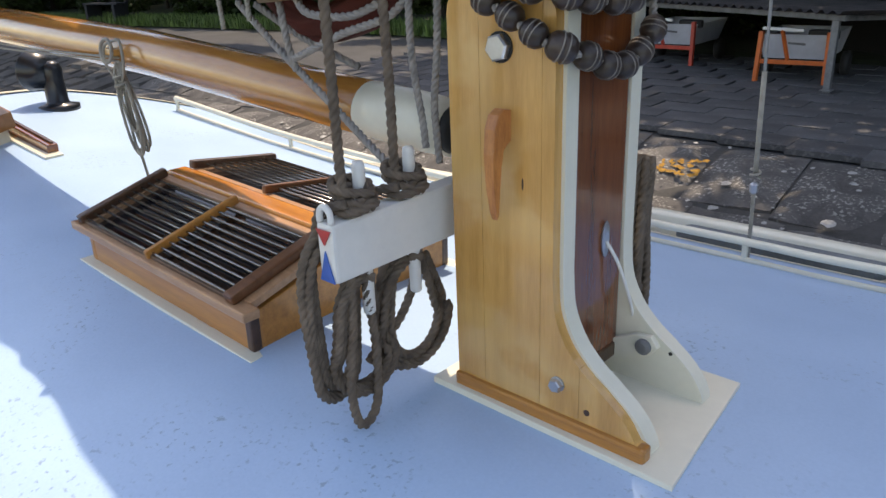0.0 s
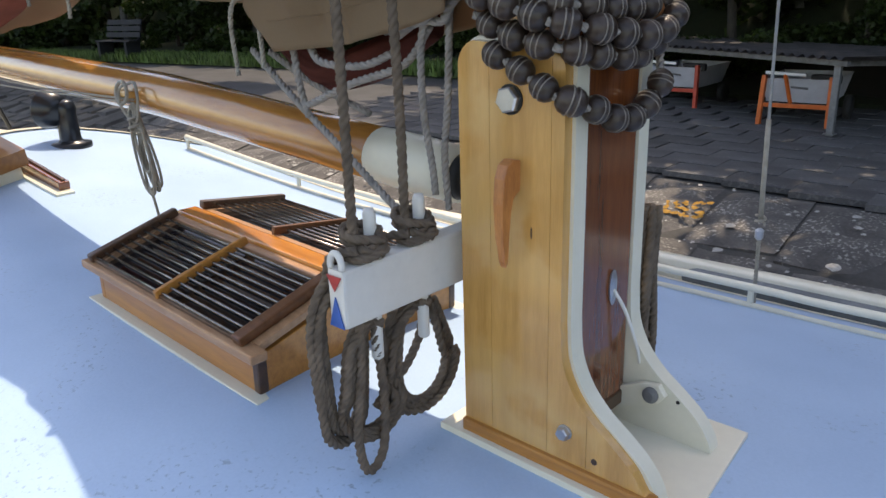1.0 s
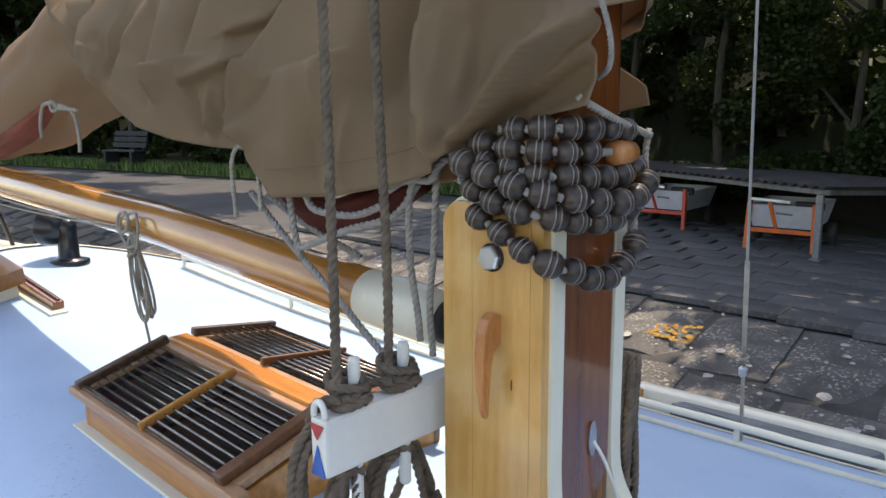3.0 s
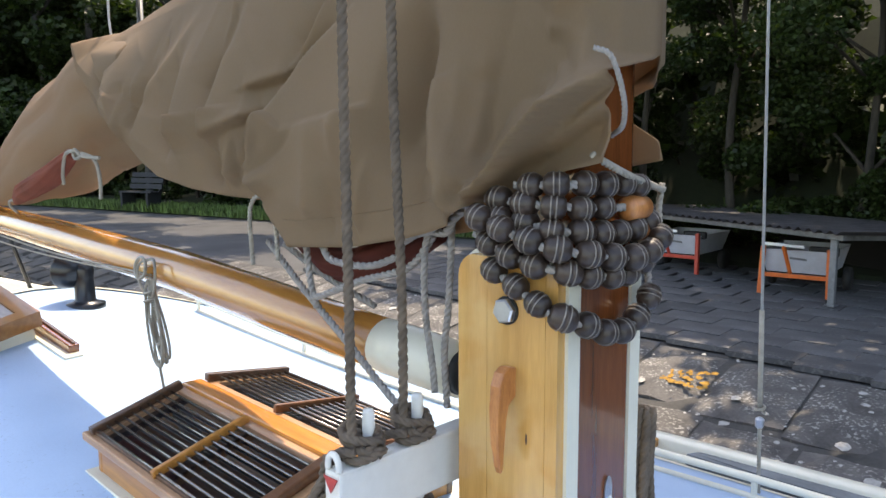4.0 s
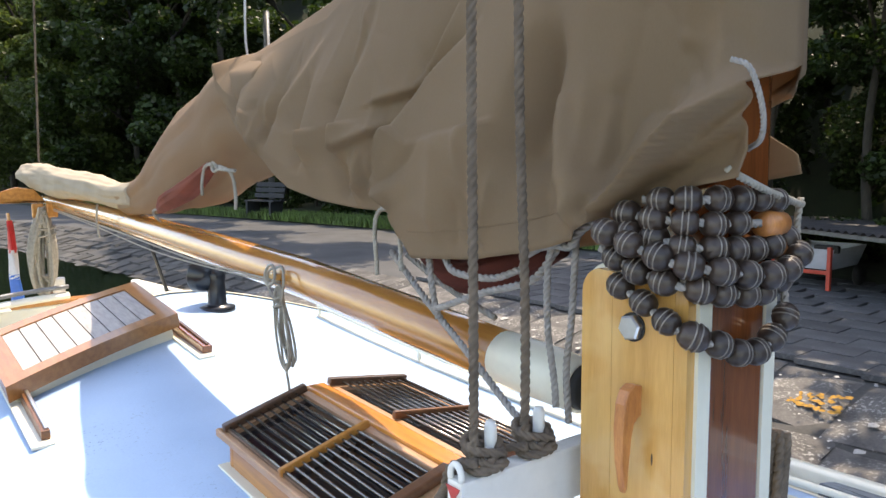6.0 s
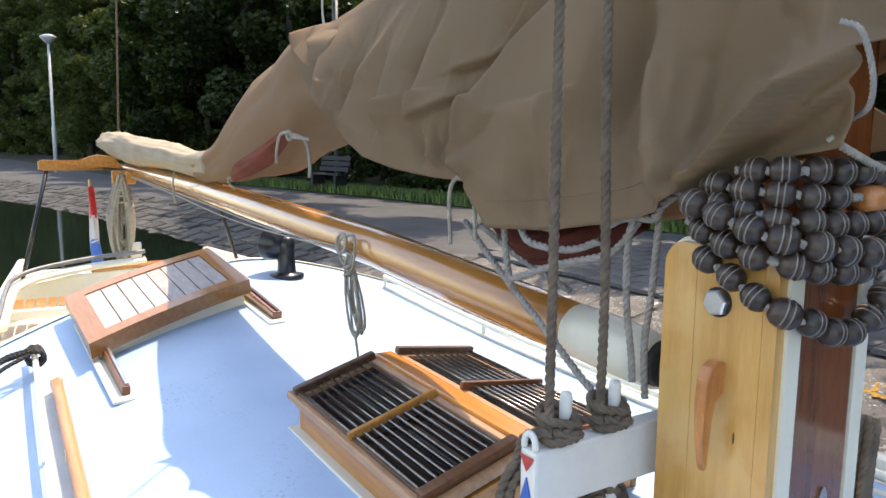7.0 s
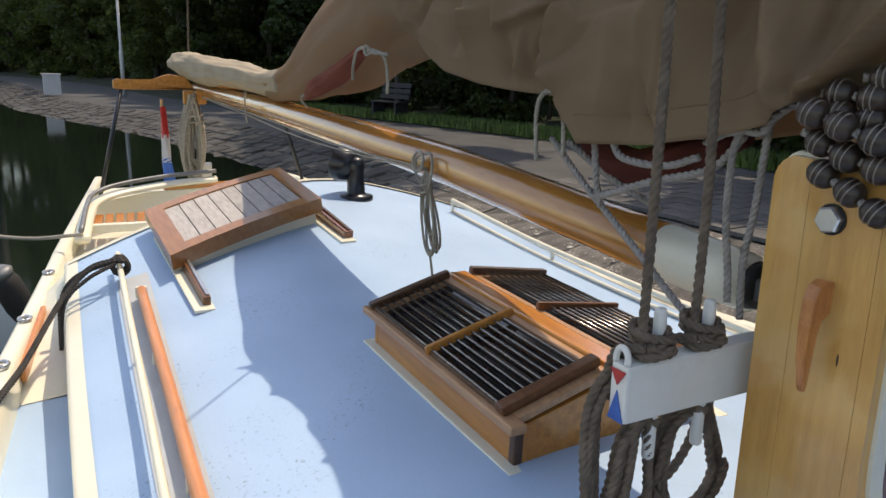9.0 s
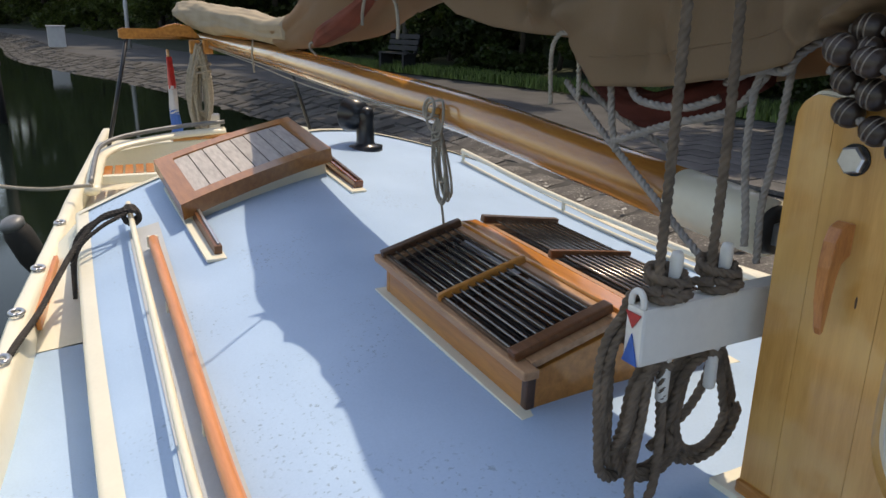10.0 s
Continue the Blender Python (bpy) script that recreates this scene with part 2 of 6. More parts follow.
def span(a, b, w, h, bevel=0.003, bm=None):
    """A bar of section w (sideways) by h (upright) from a to b."""
    a, b = Vector(a), Vector(b)
    d = b - a
    x = d.normalized()
    up = Vector((0, 0, 1)) if abs(x.z) < 0.95 else Vector((1, 0, 0))
    y = up.cross(x).normalized()
    z = x.cross(y)
    m = Matrix((x, y, z)).transposed().to_4x4()
    m.translation = (a + b) / 2
    return box((d.length, w, h), m, bevel, bm)


def prism(poly, axis, lo, hi, bevel=0.0):
    """A polygon of (a, b) extruded along an axis: 'y' takes (x, z), 'x' takes (y, z), 'z' takes (x, y)."""
    put = {"y": lambda a, b, c: (a, c, b), "x": lambda a, b, c: (c, a, b), "z": lambda a, b, c: (a, b, c)}[axis]
    bm = bmesh.new()
    v0 = [bm.verts.new(put(a, b, lo)) for a, b in poly]
    v1 = [bm.verts.new(put(a, b, hi)) for a, b in poly]
    bm.faces.new(v0)
    bm.faces.new(v1[::-1])
    n = len(poly)
    for i in range(n):
        bm.faces.new((v0[i], v1[i], v1[(i + 1) % n], v0[(i + 1) % n]))
    if bevel:
        caps = [e for e in bm.edges if len({round(put(*([0, 0, 0]))[0], 3)}) and (e.verts[0] in v0) == (e.verts[1] in v0)]
        bmesh.ops.bevel(bm, geom=caps, offset=bevel, segments=2, affect="EDGES", profile=0.6)
    return bm


def catmull(pts, n=8):
    p = np.array([tuple(q) for q in pts], float)
    p = np.vstack([2 * p[0] - p[1], p, 2 * p[-1] - p[-2]])
    out = []
    for i in range(1, len(p) - 2):
        for t in np.linspace(0, 1, n, endpoint=False):
            a, b, c, d = p[i - 1], p[i], p[i + 1], p[i + 2]
            out.append(0.5 * (2 * b + (c - a) * t + (2 * a - 5 * b + 4 * c - d) * t ** 2 + (3 * b - a - 3 * c + d) * t ** 3))
    out.append(p[-2])
    return np.array(out)


def resample(p, step):
    p = np.asarray(p, float)
    s = np.r_[0, np.cumsum(np.linalg.norm(np.diff(p, axis=0), axis=1))]
    n = max(2, int(s[-1] / step) + 1)
    q = np.linspace(0, s[-1], n)
    return np.stack([np.interp(q, s, p[:, k]) for k in range(3)], 1)


def frames_along(p):
    t = np.gradient(p, axis=0)
    t /= np.linalg.norm(t, axis=1)[:, None] + 1e-12
    ref = np.array([0, 0, 1.0]) if abs(t[0][2]) < 0.9 else np.array([1.0, 0, 0])
    u = np.cross(ref, t[0])
    us = []
    for k in range(len(p)):
        u = u - t[k] * np.dot(u, t[k])
        u /= np.linalg.norm(u) + 1e-12
        us.append(u.copy())
    us = np.array(us)
    return t, us, np.cross(t, us)


def tube_data(p, r, sides=8, squash=1.0):
    p = np.asarray(p, float)
    r = np.broadcast_to(np.asarray(r, float), (len(p),))
    _, u, w = frames_along(p)
    a = np.linspace(0, 2 * np.pi, sides, endpoint=False)
    v = (p[:, None] + r[:, None, None] * (np.cos(a)[None, :, None] * u[:, None] + squash * np.sin(a)[None, :, None] * w[:, None])).reshape(-1, 3)
    f = []
    for i in range(len(p) - 1):
        for j in range(sides):
            k = (j + 1) % sides
            f.append((i * sides + j, i * sides + k, (i + 1) * sides + k, (i + 1) * sides + j))
    f.append(tuple(range(sides))[::-1])
    f.append(tuple((len(p) - 1) * sides + j for j in range(sides)))
    return v, f


def tube(name, pts, r, mat, parent=None, label="", sides=10, squash=1.0, step=None):
    p = resample(pts, step) if step else np.asarray([tuple(q) for q in pts], float)
    v, f = tube_data(p, r, sides, squash)
    return raw(name, v, f, mat, parent, label, True)


def rope_data(pts, r, pitch=2.7, sides=6, per=9):
    """Three strands laid round a path."""
    p = resample(pts, r * 2 * pitch / per)
    _, u, w = frames_along(p)
    n = 18
    tw = np.arange(len(p)) * (2 * np.pi / per)
    a = np.linspace(0, 2 * np.pi, n, endpoint=False)
    rad = r * (0.68 + 0.35 * np.abs(np.cos(1.5 * a)))
    A = a[None] + tw[:, None]
    v = (p[:, None] + rad[None, :, None] * (np.cos(A)[..., None] * u[:, None] + np.sin(A)[..., None] * w[:, None])).reshape(-1, 3)
    f = [(i * n + j, i * n + (j + 1) % n, (i + 1) * n + (j + 1) % n, (i + 1) * n + j) for i in range(len(p) - 1) for j in range(n)]
    f += [tuple(range(n))[::-1], tuple((len(p) - 1) * n + j for j in range(n))]
    return v, f


def rope(name, runs, r, mat, parent=None, label="", pitch=2.7):
    """A rope of one or more runs, each a mesh of its own."""
    for pts in runs:
        v, f = rope_data(pts, r, pitch)
        ob = raw(name, v, f, mat, parent, label, True)
    return ob


def lathe(profile, m, sides=14):
    """A turned solid: profile of (radius, height) about local z, moved by m."""
    bm = bmesh.new()
    rings = []
    for r, h in profile:
        rings.append([bm.verts.new((r * math.cos(a), r * math.sin(a), h)) for a in (2 * math.pi * k / sides for k in range(sides))] if r > 1e-6 else [bm.verts.new((0, 0, h))])
    for A, B in zip(rings, rings[1:]):
        for k in range(sides):
            q = [A[k % len(A)], A[(k + 1) % len(A)], B[(k + 1) % len(B)], B[k % len(B)]]
            q = list(dict.fromkeys(q))
            if len(q) > 2:
                bm.faces.new(q)
    for R in (rings[0], rings[-1]):
        if len(R) > 2:
            bm.faces.new(R)
    bmesh.ops.transform(bm, matrix=m, verts=bm.verts)
    return bm


def deck_z(x, y):
    d = -1.2 - x
    camber = 0.13 - 0.022 * min(1, max(0, (x + 2.9) / 1.4)) * (y > 1.1)
    return (0.03 if d > 0 else 0.01) * d * d - camber * (y - 1.1) ** 2


def edge_port(x):
    t = min(1, max(0, (-1.2 - x) / 3))
    return -0.125 + 0.09 * t * t


def edge_star(x):
    t = min(1.2, max(0, (-1.2 - x) / 3))
    return 2.52 - 0.50 * t * t


def aft_edge(y):
    """Rounded after edge of the cabin roof."""
    return float(np.interp(y, [-0.05, 0.29, 0.75, 1.17, 1.40, 1.65, 1.97], [-3.69, -3.83, -4.02, -4.16, -4.17, -4.04, -3.84]))

# ---------------------------------------------------------------- ground, water, quay
WATER_Z, PATH_Z = -1.2, -0.75


def bank_z(off):
    """Height of the stone bank."""
    return WATER_Z - 0.2 + (PATH_Z - 0.06 - WATER_Z + 0.2) * off / 3.1


SHORE = [(45, -5), (20, 0.8), (0, 2.85), (-7, 3.4), (-14, 3.3), (-20, 2.5), (-26, 1.4), (-30, 0.3), (-36, -1.2), (-42, -2.2), (-60, -3.4), (-80, -6), (-110, -14), (-150, -30)]
SHORE = catmull([(x, y, 0) for x, y in SHORE], 10)
SHORE_S = np.r_[0, np.cumsum(np.linalg.norm(np.diff(SHORE, axis=0), axis=1))]
SHORE_S -= np.interp(0, -SHORE[:, 0], SHORE_S)


def shore(s):
    """A point of the waterline and the landward direction; s metres along it, aft of the mast."""
    p, q = (Vector([float(np.interp(t, SHORE_S, SHORE[:, k])) for k in range(3)]) for t in (s - 0.4, s + 0.4))
    d = (q - p).normalized()
    return (p + q) / 2, Vector((d.y, -d.x, 0))


raw("water", [(-400, -400, WATER_Z), (200, -400, WATER_Z), (200, 60, WATER_Z), (-400, 60, WATER_Z)], [(0, 1, 2, 3)], M_WATER)
tagged(bpy.data.objects["water"], "dark green harbour water, nearly still", "water", kind="structure")

_S = [-48, -30] + list(range(-15, 76, 3)) + [90, 120, 190]
# The last three rows are an added hill that closes gaps behind the trees.
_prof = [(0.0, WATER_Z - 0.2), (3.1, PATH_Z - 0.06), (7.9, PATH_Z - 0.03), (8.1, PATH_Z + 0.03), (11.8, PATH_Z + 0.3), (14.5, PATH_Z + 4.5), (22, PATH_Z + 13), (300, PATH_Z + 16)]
_v, _f, _mi = [], [], []
for s in _S:
    p, d = shore(s)
    for off, z in _prof:
        _v.append((p.x + d.x * off, p.y + d.y * off, z))
n = len(_prof)
for i in range(len(_S) - 1):
    for j in range(n - 1):
        _f.append((i * n + j, i * n + j + 1, (i + 1) * n + j + 1, (i + 1) * n + j))
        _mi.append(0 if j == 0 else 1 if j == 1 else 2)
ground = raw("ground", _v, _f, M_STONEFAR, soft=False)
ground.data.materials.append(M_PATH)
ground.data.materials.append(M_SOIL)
ground.data.polygons.foreach_set("material_index", _mi)
tagged(ground, "sloping stone bank, paved quay path, grass and an added dark hill", "ground", kind="structure")


def quay_place(s, off, z):
    p, d = shore(s)
    return Vector((p.x + d.x * off, p.y + d.y * off, z))


# ---------------------------------------------------------------- hull and deck
def build_hull():
    """Coach roof, its sides, side decks, bulwark and stern."""
    V, F = [], []
    ny, nx = 40, 64
    vs = np.linspace(0, 1, ny)
    rim = []
    for i in range(nx):
        for v in vs:
            x0 = aft_edge(-0.06 + 2.03 * v)
            x = x0 + (1.6 - x0) * i / (nx - 1)
            y = edge_port(x) * (1 - v) + edge_star(x) * v
            V.append((x, y, deck_z(x, y)))
            if i == 0:
                rim.append((x, y))
    for i in range(nx - 1):
        for j in range(ny - 1):
            F.append((i * ny + j, (i + 1) * ny + j, (i + 1) * ny + j + 1, i * ny + j + 1))
    xs = np.linspace(-3.70, 1.6, 60)
    deck = raw("deck", V, F, M_DECK, soft=True)
    tagged(deck, "light blue painted cabin roof deck with scuffs", "deck", kind="structure")
    # roof edges and sides
    for name, fn, sgn in (("cabin_side_port", edge_port, -1), ("cabin_side_starboard", edge_star, 1)):
        V, F = [], []
        prof = [(0.04, 0.003), (0.0, 0.004), (-0.012, -0.002), (-0.016, -0.016), (-0.012, -0.04), (-0.01, -0.75)]
        for x in xs:
            e = fn(x)
            for o, dz in prof:
                y = e - sgn * o
                V.append((x, y, deck_z(x, y if o > 0 else e) + dz))
        m = len(prof)
        for i in range(len(xs) - 1):
            for j in range(m - 1):
                F.append((i * m + j, i * m + j + 1, (i + 1) * m + j + 1, (i + 1) * m + j))
        tagged(raw(name, V, F, M_CREAM, soft=True), "cream painted cabin roof edge and side", "cabin side", kind="structure")
    # aft end of the roof: a cream bulkhead
    V, F = [], []
    for x, y in rim:
        for o, dz in ((0.03, 0.004), (-0.015, 0.006), (-0.02, -0.02), (-0.02, -0.8)):
            V.append((x + o, y, deck_z(x, y) + dz))
    for j in range(ny - 1):
        for k in range(3):
            F.append((j * 4 + k, j * 4 + k + 1, (j + 1) * 4 + k + 1, (j + 1) * 4 + k))
    tagged(raw("cabin_bulkhead", V, F, M_CREAM, soft=True), "cream painted cabin end above the cockpit", "bulkhead", kind="structure")


def hull_port(x):
    """Outer edge of the port bulwark."""
    if x < -1.9:
        return float(np.interp(-x, [1.9, 2.28, 2.99, 4.27, 5.27, 7.5], [-0.401, -0.353, -0.29, -0.084, 0.055, 0.365]))
    return -0.401 - 0.1 * (1 - math.exp(-(x + 1.9)))


def side_z(x):
    return -0.34 + 0.004 * min(2.9, max(0, -1.5 - x)) ** 2


def build_side_deck():
    xs = np.linspace(-2.97, 1.6, 30)
    V, F = [], []
    for x in xs:
        V += [(x, hull_port(x), side_z(x)), (x, edge_port(x) + 0.01, side_z(x) + 0.01)]
    for i in range(len(xs) - 1):
        F.append((2 * i, 2 * i + 1, 2 * i + 3, 2 * i + 2))
    tagged(raw("side_deck", V, F, M_DECK), "light blue painted narrow side deck", "deck", kind="structure")
    # bulwark: a cream wall with a rounded cap
    xs = np.linspace(-7.3, 1.6, 60)
    for name, mirror in (("bulwark_port", False), ("bulwark_starboard", True)):
        V, F = [], []
        for x in xs:
            y, z = hull_port(x), side_z(x)
            top = z + 0.15 + 0.05 * max(0, min(1, (-3 - x) / 1.5))
            ring = [(y + 0.012, z - 0.02), (y + 0.01, top), (y - 0.005, top + 0.012), (y - 0.045, top + 0.012), (y - 0.06, top - 0.004), (y - 0.05, top - 0.03), (y - 0.06, z - 0.1), (y + 0.05, WATER_Z - 0.1)]
            for a, b in ring:
                V.append((x, 2.2 - a if mirror else a, b))
        m = 8
        for i in range(len(xs) - 1):
            for j in range(m - 1):
                F.append((i * m + j, i * m + j + 1, (i + 1) * m + j + 1, (i + 1) * m + j))
        tagged(raw(name, V, F, M_CREAM, soft=True), "cream painted bulwark with rounded cap and hull side", "bulwark", kind="structure")
    # the cream end of the side deck, leaning aft
    V = [(-2.96, hull_port(-2.96), side_z(-2.96) + 0.004), (-2.98, edge_port(-2.98), side_z(-2.98) + 0.012), (-3.76, edge_port(-3.76), -0.03), (-3.76, hull_port(-3.76), -0.14)]
    tagged(raw("side_deck_ramp", V, [(0, 1, 2, 3)], M_CREAM), "cream painted sloping end of the side deck", "ramp", kind="structure")


build_hull()
build_side_deck()
# plain forward end of hull and roof
_ys = np.linspace(hull_port(1.6) - 0.06, 2.26 - hull_port(1.6), 30)
V = [q for y in _ys for q in ((1.6, y, deck_z(1.6, min(2.52, max(-0.125, y))) - 0.002 if -0.13 < y < 2.53 else -0.2), (1.6, y, WATER_Z - 0.15))]
tagged(raw("hull_end", V, [(2 * i, 2 * i + 1, 2 * i + 3, 2 * i + 2) for i in range(len(_ys) - 1)], M_CREAM), "cream painted end of the hull", "hull", kind="structure")

# ---------------------------------------------------------------- tabernacle and mast
def cheek_outline(inset=0.0, bottom=0.0):
    aft, front, top, r = -0.888 + inset, -0.652 - inset, 0.778 - inset, 0.045
    pts = [(aft, bottom), (aft, top - r)]
    for k in range(1, 6):
        a = math.pi - k * math.pi / 12
        pts.append((aft + r + r * math.cos(a), top - r + r * math.sin(a)))
    for k in range(1, 7):
        a = math.pi / 2 - k * math.pi / 12
        pts.append((front - r * 0.7 + r * 0.7 * math.cos(a), top - 0.012 - r * 0.7 + r * 0.7 * math.sin(a)))
    toe = catmull([(front, 0.30, 0), (front + 0.006, 0.232, 0), (front + 0.03, 0.178, 0), (front + 0.066, 0.138, 0), (front + 0.108, 0.107, 0), (front + 0.15, 0.072, 0), (front + 0.177, 0.032, 0), (front + 0.184, bottom, 0)], 4)
    pts += [(a, b) for a, b, _ in toe if b >= bottom]
    return pts


def build_tabernacle():
    t = thing("tabernacle", (-0.77, 1.11, 0), "cream steel mast tabernacle clad in varnished oak boards", "mast step")
    part("base_plate", prism([(-0.935, 0.945), (-0.405, 0.937), (-0.445, 1.305), (-0.935, 1.30)], "z", -0.01, 0.012, 0.002), M_CREAM, t, "cream painted foot plate")
    for y0, y1 in ((0.985, 1.02), (1.188, 1.223)):
        part("cheek", prism(cheek_outline(), "y", y0, y1, 0.006), M_CREAM, t, "cream painted steel cheek")
    # oak boards on the port cheek, each clipped by the cheek's outline
    out = cheek_outline(0.007, 0.036)
    bm0 = prism(out, "y", 0.964, 0.985)
    edges = [-0.9, -0.812, -0.684, -0.60, -0.40]
    for a, b in zip(edges, edges[1:]):
        bm = bm0.copy()
        for x, n in ((a + 0.0004, -1), (b - 0.0004, 1)):
            g = list(bm.verts) + list(bm.edges) + list(bm.faces)
            r = bmesh.ops.bisect_plane(bm, geom=g, plane_co=(x, 0, 0), plane_no=(n, 0, 0), clear_outer=True)
            bmesh.ops.edgeloop_fill(bm, edges=[e for e in r["geom_cut"] if isinstance(e, bmesh.types.BMEdge)])
        part("board", bm, M_OAK, t)
    bm0.free()
    part("base_strip", box((0.418, 0.03, 0.036), pose(-0.676, 0.9705, 0.02), 0.007), M_OAKX, t, "rounded oak strip along the foot")
    # jam cleat carved from wood
    bm = prism([(0.966, 0.578), (0.948, 0.582), (0.931, 0.574), (0.920, 0.552), (0.916, 0.51), (0.917, 0.45), (0.922, 0.408), (0.927, 0.396), (0.932, 0.404), (0.933, 0.44), (0.934, 0.49), (0.941, 0.518), (0.966, 0.526)], "x", -0.768, -0.746, 0.004)
    for v in bm.verts:
        k = (0.58 - v.co.z) / 0.19
        v.co.x = -0.757 + 0.004 * k + (v.co.x + 0.757) * (1.08 - 0.45 * k)
    part("belaying_horn", bm, M_HANDLE, t, "worn reddish wooden belaying horn")
    for x, z, rr in ((-0.766, 0.677, 0.023), (-0.644, 0.098, 0.013)):
        # Black disc under the larger head stands for its thin dark shadow.
        bolt = part("bolt", lathe([(rr * 1.1, 0), (rr * 1.1, 0.003), (rr * 0.2, 0.0035)], pose(x, 0.964, z, 90, 0, 0), 20), M_RUBBER if rr > 0.02 else M_STEEL, t)
        part("hex_head", lathe([(rr, 0.003), (rr, 0.012), (rr * 0.85, 0.015)], pose(x, 0.964, z, 90, 0, 0) @ pose(0, 0, 0, 0, 0, 12), 6), M_STEEL, bolt, "galvanised hexagonal bolt head")
    part("knot", lathe([(0.005, 0), (0.005, 0.0006), (0, 0.0008)], pose(-0.722, 0.9642, 0.455, 90, 0, 8) @ Matrix.Diagonal((0.4, 2.2, 1, 1)), 10), M_DARKWOOD, t)
    part("wood_plug", lathe([(0.006, 0), (0.006, 0.001), (0, 0.001)], pose(-0.583, 0.964, 0.062, 90, 0, 0), 12), M_DARKWOOD, t)
    # heel strap inside the starboard cheek
    part("heel_strap", prism([(-0.70, 0.03), (-0.60, 0.075), (-0.575, 0.085), (-0.56, 0.105), (-0.575, 0.125), (-0.61, 0.12), (-0.70, 0.075)], "y", 1.172, 1.187, 0.003), M_CREAM, t)
    part("heel_bolt", lathe([(0.016, 0), (0.016, 0.007), (0.009, 0.01), (0, 0.01)], pose(-0.588, 1.172, 0.102, 90, 0, 0), 16), M_GALV, t)
    part("drain_hole", lathe([(0.004, 0), (0.004, 0.001), (0, 0.001)], pose(-0.54, 1.188, 0.095, 90, 0, 0), 10), M_RUBBER, t)


def build_mast():
    t = thing("mast", (-0.77, 1.1125, 0.02), "square varnished mahogany mast standing in the tabernacle", "mast")
    part("mast_pole", box((0.205, 0.164, 5.0), pose(-0.757, 1.104, 2.56), 0.006), M_MAHOGANY, t)
    # Dark band stands for the shaded gap below the mast front.
    part("heel_gap_band", box((0.213, 0.160, 0.03), pose(-0.757, 1.104, 0.075), 0.003), M_DARKWOOD, t, "dark band standing for the gap at the heel")
    part("exit_plate", lathe([(0.014, 0), (0.016, 0.004), (0.008, 0.006), (0, 0.003)], pose(-0.654, 1.120, 0.325, 0, 90, 0) @ Matrix.Diagonal((2.2, 0.8, 1, 1)), 18), M_STEEL, t, "oval steel cable outlet")
    c = catmull([(-0.650, 1.122, 0.32), (-0.636, 1.145, 0.27), (-0.625, 1.175, 0.19), (-0.625, 1.205, 0.12), (-0.61, 1.235, 0.085)], 8)
    tube("signal_cable", c, 0.0035, M_WHITE, t, "thin white cable", 8)


build_tabernacle()
build_mast()

# ---------------------------------------------------------------- pin rail and halyards
PX = -0.945          # centre of the pin rail along the boat


def build_pin_rail():
    t = thing("pin_rail", (PX, 1.11, 0.30), "white painted pin rail across the tabernacle", "pin rail")
    bar = part("rail_bar", box((0.042, 0.80, 0.108), pose(PX, 1.112, 0.357), 0.007), M_WHITE, t, "white square steel bar")
    for yy in (0.711, 1.513):
        s = -1 if yy < 1 else 1
        part("end_cap_red", prism([(-0.019, 0.40), (0.019, 0.40), (0.0, 0.372)], "y", 0, 0.002), M_RED, t, "worn red painted triangle").matrix_basis = pose(PX, yy if s > 0 else yy - 0.002, 0)
        part("end_cap_blue", prism([(-0.019, 0.306), (0.019, 0.306), (0.0, 0.362)], "y", 0, 0.002), M_BLUE, t, "blue painted triangle").matrix_basis = pose(PX, yy if s > 0 else yy - 0.002, 0)
        a = [(PX + 0.015 * math.cos(k), yy - s * 0.006, 0.418 + 0.021 * math.sin(k)) for k in np.linspace(-0.35, math.pi + 0.35, 14)]
        tube("lifting_eye", a, 0.006, M_WHITE, t, "white painted steel eye", 8)
    for yy in (0.797, 0.918, 1.29, 1.41):
        part("belaying_pin", lathe([(0.0085, 0.212), (0.0115, 0.216), (0.0115, 0.49), (0.009, 0.499), (0, 0.5)], pose(PX, yy, 0), 16), M_WHITE, t, "white turned belaying pin", True)


def hitch(yc, r):
    """Turns of rope made fast round a pin above and below the rail."""
    pts = []
    for k in range(46):
        a = k * 0.47
        pts.append((PX + 0.030 * math.cos(a) + 0.006 * math.sin(2.3 * a), yc + 0.030 * math.sin(a) + 0.008 * math.cos(1.7 * a), 0.424 + 0.0009 * k + 0.012 * math.sin(a * 0.9)))
    return catmull(pts, 3)


def loops(x, y0, y1, top, bottom, n, seed):
    """A hank of n hanging loops as one long path."""
    rnd = random.Random(seed)
    pts = []
    span_y, span_z = abs(y1 - y0), top - bottom
    for k in range(n):
        yc = (y0 + y1) / 2 + rnd.uniform(-0.12, 0.12) * span_y
        w = span_y * 0.5 * rnd.uniform(0.55, 1.0)
        low = bottom + rnd.uniform(0, 0.28) * span_z
        xx, sway = x + rnd.uniform(-0.2, 0.2) * span_y, rnd.uniform(-0.3, 0.3) * w
        for a in np.linspace(0, 2 * math.pi, 15)[:-1]:
            f = (1 - math.cos(a)) / 2
            pts.append((xx + 0.12 * span_y * math.sin(a + k), yc - w * math.sin(a) * f ** 0.35 + sway * f, top - (top - low) * f ** 0.85))
    pts.append((x, (y0 + y1) / 2, top))
    return catmull(pts, 3)


